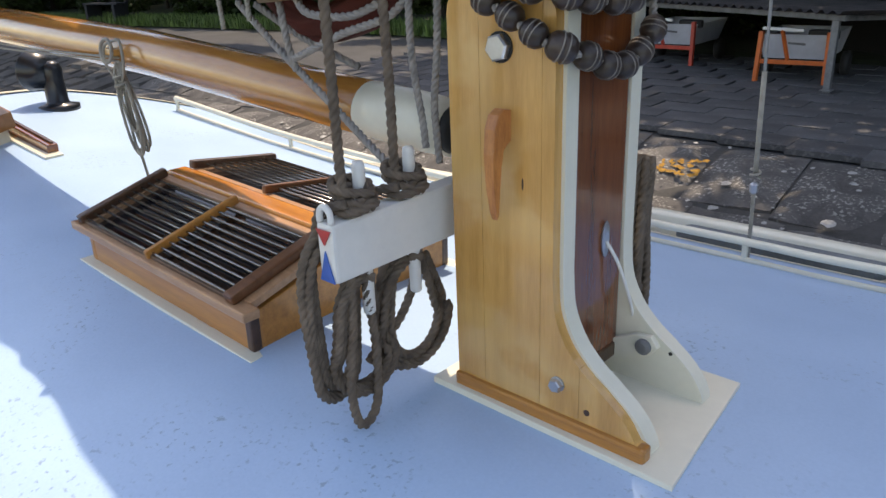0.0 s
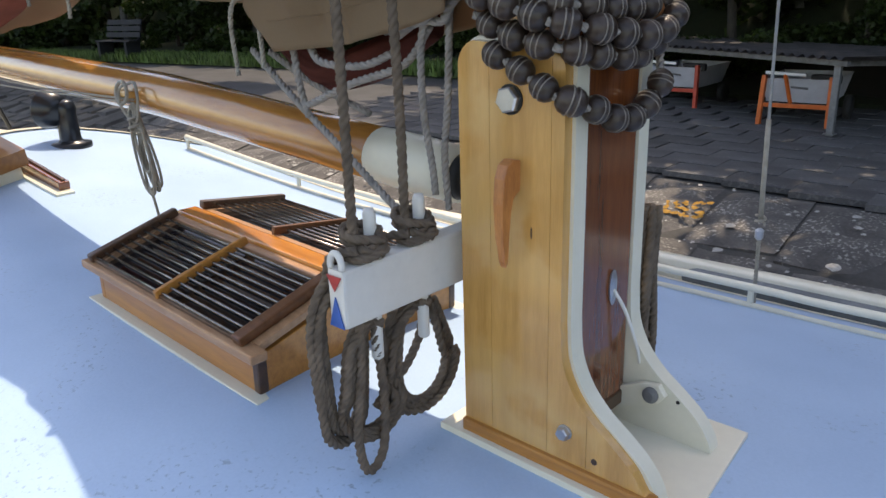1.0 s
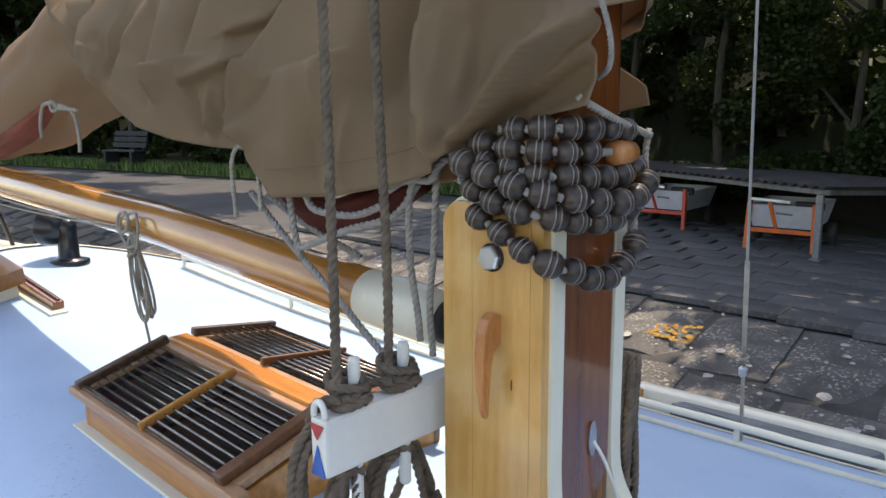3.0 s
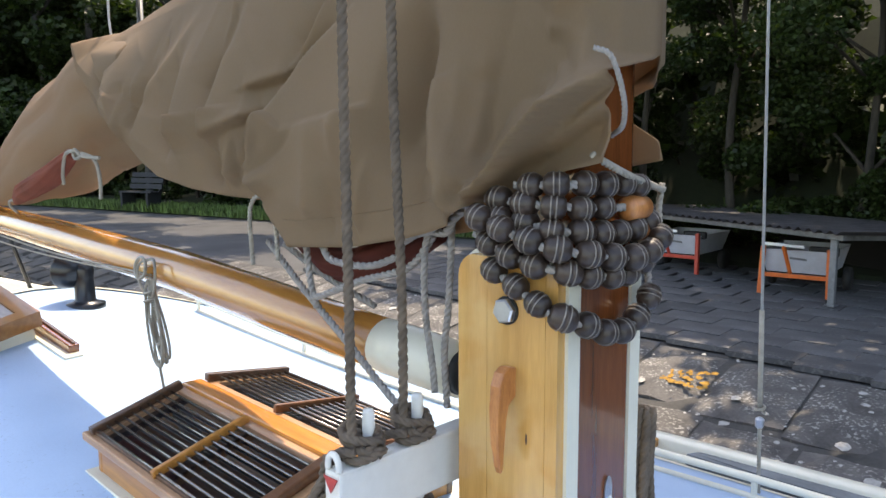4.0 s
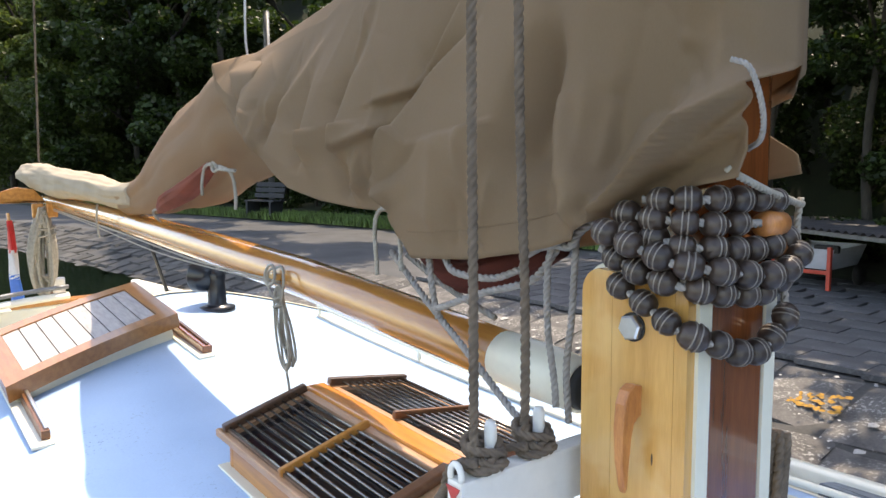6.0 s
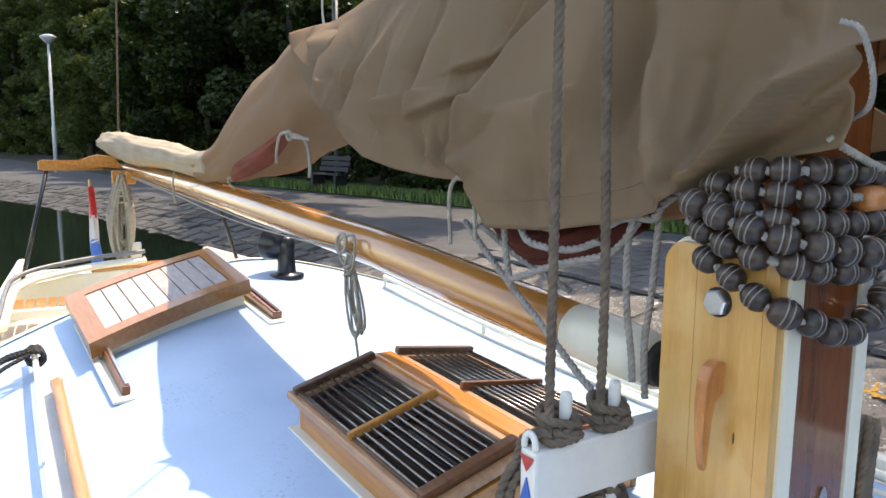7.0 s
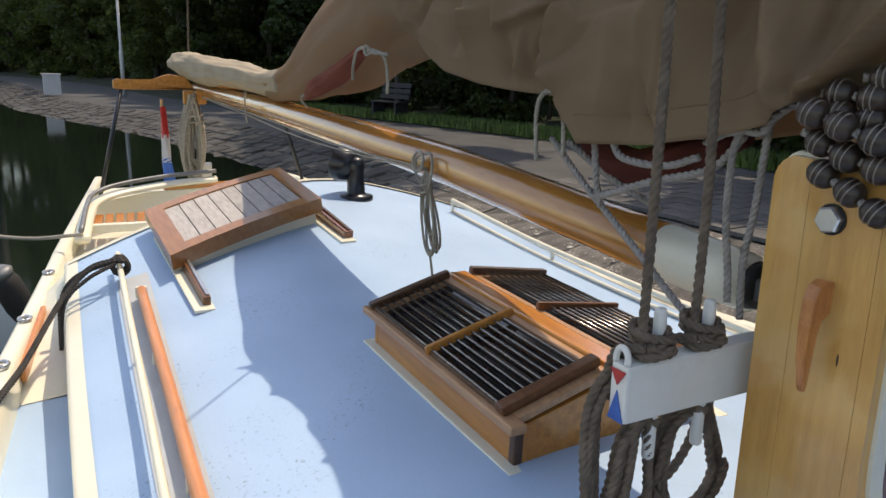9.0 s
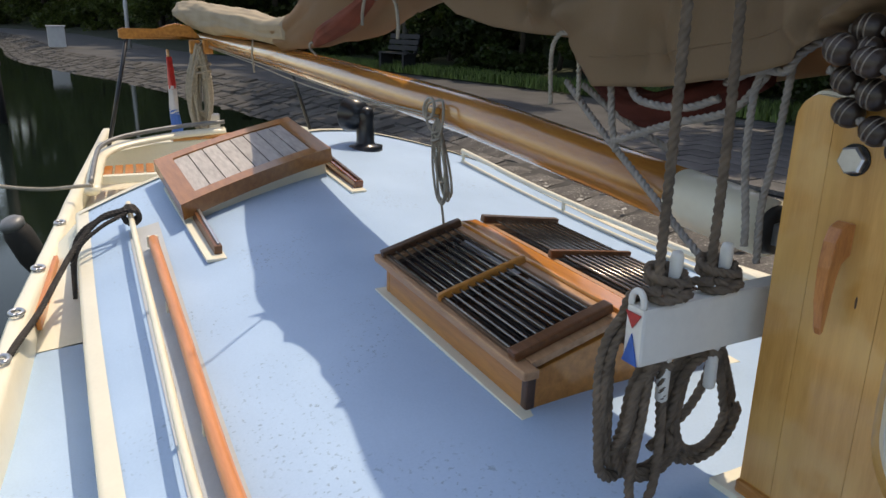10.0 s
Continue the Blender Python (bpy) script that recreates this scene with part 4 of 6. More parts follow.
MORE_RIDGES = [
    (0.024, 0.026, (-2.285, 1.13), (-2.305, 1.35)), (-0.024, 0.024, (-1.691, 0.87), (-1.761, 1.071)), (-0.030, 0.028, (-1.76, 1.05), (-1.62, 1.40)),
    (-0.024, 0.028, (-2.2, 1.03), (-1.98, 1.38)), (0.018, 0.040, (-1.3, 0.78), (-1.25, 1.1)), (-0.024, 0.045, (-0.98, 0.80), (-0.99, 1.3)),
    (-0.020, 0.020, (-2.37, 1.12), (-2.40, 1.35)), (-0.026, 0.03, (-1.95, 0.93), (-1.93, 1.3)), (0.02, 0.03, (-0.72, 1.1), (-0.62, 1.4)), (0.016, 0.02, (-0.80, 0.88), (-0.60, 0.955))]


def along(x, z, line):
    """Signed distance to a bent line and how far along it, 0 to 1."""
    seg = [math.dist(p, q) for p, q in zip(line, line[1:])]
    best, side, where, run = np.full(x.shape, 9.0), np.ones(x.shape), np.zeros(x.shape), 0.0
    for (x0, z0), (x1, z1), ln in zip(line, line[1:], seg):
        t = np.clip(((x - x0) * (x1 - x0) + (z - z0) * (z1 - z0)) / ln ** 2, 0, 1)
        d = np.hypot(x - x0 - t * (x1 - x0), z - z0 - t * (z1 - z0))
        cut = d < best
        best = np.where(cut, d, best)
        side = np.where(cut, np.sign((x - x0) * -(z1 - z0) + (z - z0) * (x1 - x0)), side)
        where = np.where(cut, (run + t * ln) / sum(seg), where)
        run += ln
    return best, side, where


def fold_height(x, z):
    h = np.zeros_like(x)
    for a, w, *line in RIDGES + MORE_RIDGES + FANS:
        d, _, t = along(x, z, line)
        w = w * (1 + 0.8 * t)
        h += a * np.clip(np.minimum(t / 0.2 + 0.15, (1 - t) / 0.35 + 0.05), 0, 1) * np.exp(-(np.sqrt(d * d + (0.3 * w) ** 2) - 0.3 * w) / w)
    for a, w, *line in LAPS:
        d, g, t = along(x, z, line)
        h += a * np.clip(np.minimum(t / 0.1 + 0.3, (1 - t) / 0.3), 0, 1) * np.tanh(g * d / 0.007) * np.exp(-d / w)
    return h


_r = random.Random(31)
FANS = []      # fine creases spreading from where the cloth is tied
for fx, fz, n, a0, a1, l0, l1 in ((-1.50, 0.86, 9, 35, 125, 0.12, 0.35), (-0.87, 0.83, 13, 18, 120, 0.15, 0.5), (-0.60, 1.02, 6, 110, 165, 0.12, 0.3), (-1.65, 0.86, 6, 60, 130, 0.1, 0.25),
                                  (-2.40, 1.36, 8, -80, -30, 0.1, 0.3), (-2.05, 1.38, 8, -110, -60, 0.12, 0.35), (-1.68, 1.40, 7, -115, -50, 0.12, 0.35), (-2.2, 1.0, 6, 70, 130, 0.1, 0.25), (-1.2, 0.77, 5, 60, 120, 0.1, 0.25)):
    for k in range(n):
        a = radians(a0 + (a1 - a0) * (k + _r.random()) / n)
        x, z, ln = fx + _r.uniform(-0.07, 0.07), fz + _r.uniform(-0.02, 0.03), _r.uniform(l0, l1)
        FANS.append((_r.choice((-1, 1, 1)) * _r.uniform(0.005, 0.011), _r.uniform(0.007, 0.014), (x, z), (x + ln * math.cos(a), z + ln * math.sin(a))))


def build_cover():
    t = thing("sail_cover", (-1.5, 1.11, 0.75), "brown canvas cover draped over the lowered sail", "sail cover")
    nx, nv = 400, 260
    xs = np.linspace(-0.575, -2.52, nx)
    bx = [0.575, 0.649, 0.71, 0.846, 0.895, 1.016, 1.192, 1.397, 1.433, 1.502, 1.672, 1.82, 2.017, 2.124, 2.254, 2.373, 2.492, 2.52]
    bz = [0.934, 0.922, 0.908, 0.851, 0.818, 0.784, 0.753, 0.738, 0.78, 0.84, 0.846, 0.859, 0.892, 0.933, 1.003, 1.077, 1.202, 1.29]
    zb = np.interp(-xs, bx, bz)
    zt = np.interp(-xs, [0.575, 1.2, 1.7, 1.95, 2.33, 2.52], [1.76, 1.69, 1.585, 1.47, 1.395, 1.36])
    v = np.linspace(0, 1, nv)
    tau = 1 - np.abs(2 * v - 1)
    W = np.interp(tau, [0, 0.1, 0.25, 0.45, 0.65, 0.85, 0.95, 1.0], [0.165, 0.178, 0.175, 0.140, 0.100, 0.060, 0.035, 0.0])
    side = np.where(v < 0.5, -1, 1)
    X = np.repeat(xs[:, None], nv, 1)
    Z = zb[:, None] + (zt - zb)[:, None] * tau[None] ** 0.92
    fall = np.clip((1 - tau) * 1.9 - 0.12, 0, 1)[None] * np.ones((nx, 1))
    Y0 = side[None] * W[None] * np.interp(-xs, [0.6, 0.9, 1.5, 2.2, 2.52], [1.08, 0.92, 1.0, 1.06, 1.08])[:, None]
    # Starboard aft, out of view, is widened to block sun under the cover.
    Y0 = np.where(side[None] > 0, Y0 * np.interp(-xs, [0.575, 0.85, 1.5, 2.0, 2.6], [0.58, 0.66, 1.0, 1.4, 1.6])[:, None], Y0)
    H = 1.7 * fold_height(X, Z) * np.clip((0.80 - tau) * 1.9, 0, 1)[None]
    H = np.where((H > 0) & (tau[None] > 0.27), 0.017 * np.tanh(H / 0.017), H)
    # the mast and its cheeks hold the cloth out
    H = np.where(X > -0.92, np.maximum(H, 0.125 - np.abs(Y0)), H)
    rnd = np.zeros_like(X)
    for i in range(nx):
        for j in range(nv):
            p = Vector((X[i, j] * 3.2 + (5 if side[j] > 0 else 0), 0.3 * side[j], Z[i, j] * 1.4))
            rnd[i, j] = noise.noise(p * 1.3) * 0.014 + noise.noise(p * 3.1) * 0.004
    Y = 1.11 + Y0 + side[None] * (H + rnd * fall)
    Z = Z + np.where(tau[None] > 0.85, rnd * 0.3, 0)
    # above the opening the cloth closes round the front of the mast
    shut = np.interp(-xs, [0.575, 0.60, 0.64], [0.12, 0.62, 1.0])[:, None]
    Y = np.where(Z > 1.07, 1.11 + (Y - 1.11) * (1 - (1 - shut) * np.clip((Z - 1.07) / 0.03, 0, 1)), Y)
    front = np.interp(-xs, [0.575, 1.0], [1.0, 0.0])[:, None]
    X = X + front * np.where(side[None] > 0, -np.interp(Z, [0.93, 0.97, 1.03, 1.10], [0.05, 0.06, 0.16, 0.0]), np.interp(Z, [0.93, 1.02, 1.05, 1.4], [0.0, 0.0, 0.018, 0.02]))
    # the body of the sail behind the hem is gathered in under its edge
    X = X - 0.03 * np.sin(np.clip((1 - tau) * 2, 0, 1) * 1.5)[None] * np.interp(-xs, [2.3, 2.6], [0, 1])[:, None]
    V = np.stack([X, Y, Z], -1).reshape(-1, 3)
    F = [(i * nv + j, i * nv + j + 1, (i + 1) * nv + j + 1, (i + 1) * nv + j) for i in range(nx - 1) for j in range(nv - 1)]
    c = raw("canvas", V, F, M_CANVAS, t, "", True)
    so = c.modifiers.new("thickness", "SOLIDIFY")
    so.thickness, so.offset = 0.003, -1
    # stitched hem along the lower port edge
    hem = [(X[i, 7], Y[i, 7], Z[i, 7]) for i in range(70, 172, 3)]
    tube("hem", hem, 0.0016, M_CANVAS, t, "", 6)
    # lacing
    rope("lacing", [catmull([(-0.60, 0.965, 0.945), (-0.595, 0.99, 0.934), (-0.60, 1.085, 0.908), (-0.61, 1.17, 0.892), (-0.63, 1.25, 0.88), (-0.64, 1.268, 0.888)], 6),
                    catmull([(-0.635, 1.258, 0.885), (-0.635, 1.25, 0.85), (-0.63, 1.242, 0.80), (-0.64, 1.245, 0.75)], 5)], 0.0065, M_LIGHTCORD, t, "pale lacing cord")
    rope("lacing_upper", [catmull([(-0.575, 0.925, 1.10), (-0.548, 0.928, 1.085), (-0.54, 0.95, 1.03), (-0.56, 0.985, 0.99), (-0.60, 1.02, 0.975)], 6),
                          catmull([(-0.55, 1.10, 1.25), (-0.54, 1.105, 1.27), (-0.54, 1.10, 1.34), (-0.545, 1.11, 1.5)], 6)], 0.0045, M_CORD, t)
    return t


def build_tail():
    t = thing("lowered_sail", (-3.2, 1.05, 0.7), "tanned sail rolled up along the boom", "sail")

    def roll(name, ctrl, radii, mat, seed, lab, squash=1.0):
        c = resample(catmull(ctrl, 20), 0.022)
        seg = [math.dist(p, q) for p, q in zip(ctrl, ctrl[1:])]
        n, m = len(c), 64
        rr = np.interp(np.linspace(0, 1, n), np.r_[0, np.cumsum(seg)] / sum(seg), radii)
        tt, u, w = frames_along(c)
        V = []
        for i in range(n):
            for k in range(m):
                a = 2 * math.pi * k / m
                q = noise.noise(Vector((math.cos(a) * 1.6 + seed, math.sin(a) * 1.6, i * 0.025))) * 0.16 + noise.noise(Vector((math.cos(a) * 4 + i * 0.02, math.sin(a) * 4 + seed, i * 0.05))) * 0.10
                q += 0.05 * math.sin(3 * a + i * 0.06 + seed) + 0.05 * abs(math.sin(4.5 * a + i * 0.045 + 2 * noise.noise(Vector((i * 0.05, a, seed)))))
                V.append(c[i] + rr[i] * (1 + q) * (math.cos(a) * u[i] + squash * math.sin(a) * w[i]))
        F = [(i * m + k, i * m + (k + 1) % m, (i + 1) * m + (k + 1) % m, (i + 1) * m + k) for i in range(n - 1) for k in range(m)]
        F += [tuple(range(m))[::-1], tuple((n - 1) * m + k for k in range(m))]
        return raw(name, V, F, mat, t, lab, True)
    roll("falling_bunt", [(-2.30, 1.09, 1.16), (-2.6, 1.08, 1.135), (-2.8, 1.07, 1.055), (-3.16, 1.06, 0.98), (-3.54, 1.06, 0.895), (-3.96, 1.06, 0.815), (-4.25, 1.06, 0.79)], [0.12, 0.14, 0.135, 0.13, 0.10, 0.06, 0.055], M_CANVAS, 1.0, "brown canvas bunt falling to the boom", 1.5)
    roll("rolled_leech", [(-4.0, 1.06, 0.815), (-4.45, 1.07, 0.80), (-4.96, 1.075, 0.825), (-6.0, 1.08, 0.85), (-7.0, 1.09, 0.885), (-7.55, 1.09, 0.91)], [0.07, 0.07, 0.085, 0.105, 0.115, 0.085], M_CANVASLIT, 5.0, "roll of canvas, lightened as if sunlit")
    # Unseen roll added behind the cover to keep sunlight off the deck.
    roll("sun_block_bunt", [(-1.75, 1.30, 1.02), (-2.1, 1.31, 1.0), (-2.45, 1.30, 1.02), (-2.7, 1.28, 1.04)], [0.09, 0.12, 0.12, 0.08], M_CANVAS, 3.0, "unseen canvas roll added to block sun under the cover")
    roll("red_fold", [(-2.68, 0.955, 0.96), (-2.9, 0.945, 0.875), (-3.2, 0.965, 0.815), (-3.45, 1.0, 0.765)], [0.025, 0.05, 0.052, 0.025], M_REDSAIL, 9.0, "red sailcloth showing under the cover", 0.7)
    # The shade under the cover is put into this bunt's darker red.
    roll("red_sail_bunt", [(-1.05, 1.08, 0.79), (-1.22, 1.07, 0.715), (-1.40, 1.08, 0.69), (-1.6, 1.1, 0.78)], [0.035, 0.052, 0.05, 0.035], M_REDSHADE, 12.0, "red bunch of sailcloth, darkened as in shade", 0.8)


def cord(name, runs, r, mat, label):
    c = thing(name, runs[0][0], label, "cord", "loose cords of the sail")
    rope("cord_length", [catmull(p, 5) for p in runs], r, mat, c)
    return c


build_cover()
build_tail()
cord("reef_knot", [[(-2.55, 0.935, 0.95), (-2.60, 0.925, 0.965), (-2.68, 0.93, 0.955), (-2.73, 0.935, 0.90), (-2.745, 0.94, 0.85)], [(-2.58, 0.925, 0.955), (-2.50, 0.925, 0.955), (-2.44, 0.935, 0.93), (-2.425, 0.94, 0.86), (-2.43, 0.94, 0.81)],
                   [(-2.58, 0.92, 0.945), (-2.56, 0.915, 0.97), (-2.52, 0.918, 0.95), (-2.55, 0.915, 0.94), (-2.58, 0.92, 0.955)], [(-2.53, 0.92, 0.95), (-2.46, 0.925, 0.945), (-2.41, 0.935, 0.942)]], 0.0065, M_LIGHTCORD, "pale knotted reef line on the sail")
cord("reef_line", [[(-1.50, 0.96, 0.85), (-1.535, 0.95, 0.845), (-1.56, 0.95, 0.80), (-1.555, 0.952, 0.68)], [(-1.47, 0.96, 0.82), (-1.462, 0.96, 0.76), (-1.46, 0.96, 0.70)]], 0.006, M_LIGHTCORD, "pale reef line hanging from the cover")
cord("sail_tie", [[(-3.42, 1.0, 0.76), (-3.45, 0.97, 0.765), (-3.5, 0.98, 0.74), (-3.47, 1.0, 0.71)], [(-4.6, 0.99, 0.75), (-4.62, 0.985, 0.66), (-4.6, 0.99, 0.56), (-4.63, 0.99, 0.62)]], 0.006, M_LIGHTCORD, "white sail tie round the boom")
cord("downhaul", [[(-1.56, 1.0, 0.735), (-1.40, 0.985, 0.64), (-1.2, 0.97, 0.53), (-1.05, 0.955, 0.45), (-0.97, 0.95, 0.425)], [(-1.52, 1.02, 0.73), (-1.40, 1.05, 0.66), (-1.25, 1.08, 0.60)], [(-1.36, 0.97, 0.75), (-1.345, 0.97, 0.66), (-1.33, 0.975, 0.60)]], 0.0085, M_CORD, "grey laid rope running from the sail to the pin rail")
cord("topping_line", [[(-0.95, 0.995, 0.82), (-0.985, 0.985, 0.78), (-0.985, 0.98, 0.65), (-0.97, 0.985, 0.53), (-0.965, 0.985, 0.48)], [(-0.93, 1.0, 0.82), (-0.94, 1.0, 0.66), (-0.952, 1.0, 0.56), (-0.945, 1.0, 0.45)]], 0.0075, M_CORD, "grey rope ends hanging beside the tabernacle")
cord("foot_lashing", [[(-1.3, 0.97, 0.75), (-1.25, 0.96, 0.72), (-1.15, 0.98, 0.715), (-1.08, 1.0, 0.74)], [(-1.36, 0.98, 0.62), (-1.3, 0.97, 0.635), (-1.18, 0.98, 0.68), (-1.05, 1.0, 0.72), (-0.98, 1.0, 0.79)],
                      [(-0.86, 0.985, 0.86), (-0.90, 0.975, 0.83), (-0.93, 0.98, 0.80), (-0.99, 0.985, 0.80), (-1.06, 0.99, 0.77)], [(-0.90, 1.0, 0.86), (-0.95, 0.97, 0.81), (-1.02, 0.98, 0.79), (-1.1, 1.0, 0.78)]], 0.0085, M_CORD, "grey rope lashing at the foot of the sail")

cord("topping_lift", [[(-6.98, 1.09, 0.94), (-6.97, 1.10, 1.3), (-6.88, 1.13, 2.6)]], 0.009, M_ROPE, "brown topping lift rising from the end of the rolled sail")
cord("lazy_line", [[(-2.56, 1.06, 1.34), (-2.545, 1.05, 1.5), (-2.47, 1.05, 2.2)]], 0.0045, M_FLAGW, "white line rising from the sail cover")

# ---------------------------------------------------------------- parrel beads
def around(off):
    """Plan of a string lying round cheek and mast."""
    c = [(-0.93, 0.964 - off), (-0.70, 0.964 - off), (-0.655 + 0.3 * off, 0.972 - off * 0.8), (-0.648 + off * 0.8, 0.99 - 0.2 * off), (-0.645 + off, 1.05), (-0.645 + off, 1.155), (-0.655 + off * 0.8, 1.215), (-0.70, 1.24 + off), (-0.85, 1.24 + off)]
    return resample(catmull([(a, b, 0) for a, b in c], 8), 0.004)


def bead_meshes():
    prof = [(0.006, -0.0245), (0.015, -0.0225), (0.0215, -0.015), (0.024, -0.006), (0.0242, -0.0035), (0.0226, -0.002), (0.0226, 0.002), (0.0242, 0.0035), (0.024, 0.006), (0.0215, 0.015), (0.015, 0.0225), (0.006, 0.0245)]
    out = []
    for nm, pr, mt in (("bead", prof, M_BEAD), ("groove", [(0.0226, -0.0075), (0.0246, -0.006), (0.0247, -0.0042), (0.0226, -0.003)], M_BEADPALE), ("groove", [(0.0226, 0.003), (0.0247, 0.0042), (0.0246, 0.006), (0.0226, 0.0075)], M_BEADPALE)):
        bm = lathe(pr, Matrix.Identity(4), 18)
        me = bpy.data.meshes.new(nm)
        bmesh.ops.recalc_face_normals(bm, faces=bm.faces)
        bm.to_mesh(me)
        bm.free()
        me.materials.append(mt)
        smooth(me)
        out.append((nm, me))
    return out


BEAD = bead_meshes()


def build_parrel(off, zx, zz, start, stop, seed, size=1.0):
    """zx: running length, zz: height there; beads from start to stop metres along the string."""
    rnd = random.Random(seed)
    plan = around(off)
    s = np.r_[0, np.cumsum(np.linalg.norm(np.diff(plan, axis=0), axis=1))]
    plan[:, 2] = np.interp(s, zx, zz)
    k = np.ones(15) / 15
    zs = np.convolve(np.pad(plan[:, 2], 7, mode="edge"), k, "valid")
    plan[:, 2] = zs
    t = thing("parrel_string", plan[0], "string of dark weathered wooden parrel beads round the mast", "parrel beads", "parrel strings")
    d = np.r_[0, np.cumsum(np.linalg.norm(np.diff(plan, axis=0), axis=1))]
    sel = plan[(d > max(0, start - 0.03)) & (d < stop + 0.04)]
    rope("parrel_cord", [sel], 0.0075, M_CORD, t, "grey cord")
    p = start
    while p < stop:
        q = np.array([np.interp(p, d, plan[:, i]) for i in range(3)])
        q2 = np.array([np.interp(p + 0.01, d, plan[:, i]) for i in range(3)])
        z = Vector(q2 - q).normalized()
        m = z.to_track_quat("Z", "Y").to_matrix().to_4x4()
        m.translation = Vector(q) + Vector((rnd.uniform(-1, 1), rnd.uniform(-1, 1), rnd.uniform(-1, 1))) * 0.003
        sc = size * rnd.uniform(0.93, 1.05)
        holder = None
        for nm, me in BEAD:
            ob = new(nm, me)
            if holder is None:
                ob.parent = t
                ob.matrix_parent_inverse = t.matrix_basis.inverted()
                ob.matrix_basis = m @ Matrix.Diagonal((sc, sc, sc, 1))
                holder = ob
            else:
                ob.parent = holder
        p += 0.0545 * sc + rnd.uniform(0, 0.004)


L0 = 0.93   # the plan starts at x = -0.93
build_parrel(0.026, [0, 0.16, 0.212, 0.258, 0.315, 0.40, 0.46, 0.52, 0.56, 0.62], [0.80, 0.748, 0.722, 0.694, 0.672, 0.645, 0.64, 0.668, 0.725, 0.80], 0.165, 0.62, 1, 0.95)
build_parrel(0.030, [0, 0.125, 0.175, 0.235, 0.30, 0.40, 0.47, 0.53, 0.60], [0.86, 0.808, 0.785, 0.770, 0.757, 0.742, 0.745, 0.765, 0.81], 0.155, 0.60, 2, 0.95)
build_parrel(0.050, [0, 0.105, 0.16, 0.20, 0.27, 0.38, 0.46, 0.53, 0.60], [0.90, 0.855, 0.838, 0.822, 0.800, 0.782, 0.772, 0.785, 0.82], 0.155, 0.62, 3, 0.95)
build_parrel(0.028, [0, 0.2, 0.28, 0.36, 0.46, 0.6], [0.88, 0.838, 0.825, 0.815, 0.812, 0.84], 0.18, 0.58, 4, 0.9)
build_parrel(0.024, [0, 0.2, 0.3, 0.42, 0.6], [0.88, 0.868, 0.862, 0.855, 0.862], 0.165, 0.42, 5, 0.9)
build_parrel(0.026, [0, 0.2, 0.3, 0.42, 0.6], [0.90, 0.896, 0.898, 0.895, 0.885], 0.23, 0.50, 6, 0.9)
_t = thing("wooden_toggle", (-0.615, 1.15, 0.855), "pale varnished wooden toggle between the beads", "toggle")
part("toggle_body", lathe([(0.01, -0.035), (0.02, -0.03), (0.0235, 0), (0.02, 0.03), (0.01, 0.035)], pose(-0.618, 1.13, 0.853, 90, 0, 0), 14), M_HANDLE, _t, "", True)
part("toggle_body", lathe([(0.01, -0.025), (0.018, -0.02), (0.02, 0), (0.018, 0.02), (0.01, 0.025)], pose(-0.625, 1.15, 0.812, 90, 0, 0), 14), M_HANDLE, _t, "", True)

# ---------------------------------------------------------------- cockpit and stern
def build_cockpit():
    # sole and outer decks
    V, F = [], []
    xs = np.linspace(-7.4, -3.8, 14)
    for x in xs:
        a = hull_port(x)
        V += [(x, a, -0.22), (x, 2.2 - a, -0.22)]
    for i in range(len(xs) - 1):
        F.append((2 * i, 2 * i + 1, 2 * i + 3, 2 * i + 2))
    tagged(raw("cockpit_sole", V, F, M_CREAM), "cream painted cockpit floor", "floor", kind="structure")
    c = thing("cockpit_coaming", (-4.8, 0.1, 0), "cream painted coaming with a rounded steel rail", "coaming")
    pts = catmull([(-4.7, 0.04, -0.05), (-5.1, 0.1, 0.03), (-5.35, 0.16, 0.06), (-5.5, 0.32, 0.09), (-5.6, 0.65, 0.12), (-5.62, 1.0, 0.14)], 6)
    tube("coaming_wall", pts - np.array((0, 0, 0.06)), 0.045, M_CREAM, c, "", 10, 0.5)
    tube("coaming_rail", pts, 0.015, M_GALV, c, "grey steel tube", 10)
    part("coaming_back", prism([(0.12, -0.2), (1.2, -0.2), (1.2, 0.03), (0.5, 0.01), (0.16, -0.04)], "x", -5.62, -5.58, 0.004), M_CREAM, c)
    t = thing("cockpit_bench", (-5.0, 0.27, -0.1), "slatted orange varnished cockpit seat", "bench")
    m_slat = M_ORANGE_WOOD
    for k in range(7):
        y = 0.10 + k * 0.062
        part("slat", box((0.30, 0.048, 0.02), pose(-5.12, y, -0.075, 0, 0, -6), 0.004), m_slat, t)
    part("front_rim", box((0.06, 0.5, 0.05), pose(-4.93, 0.29, -0.09, 0, 0, -6), 0.006), M_CREAM, t)
    q = thing("wash_board", (-3.55, -0.16, -0.15), "orange varnished rubbing strake inside the bulwark", "board")
    part("board", span((-3.03, hull_port(-3.03) + 0.024, -0.235), (-3.55, hull_port(-3.55) + 0.024, -0.165), 0.02, 0.07, 0.006), m_slat, q)


M_ORANGE_WOOD = material("orange_varnished_slats", (0.55, 0.2, 0.035), 0.35, var=0.2, scale=4, fine=30, bump=0.06, coat=0.5, stretch=(1.2, 12, 12), second=(0.4, 0.12, 0.02), piece=0.12)
build_cockpit()


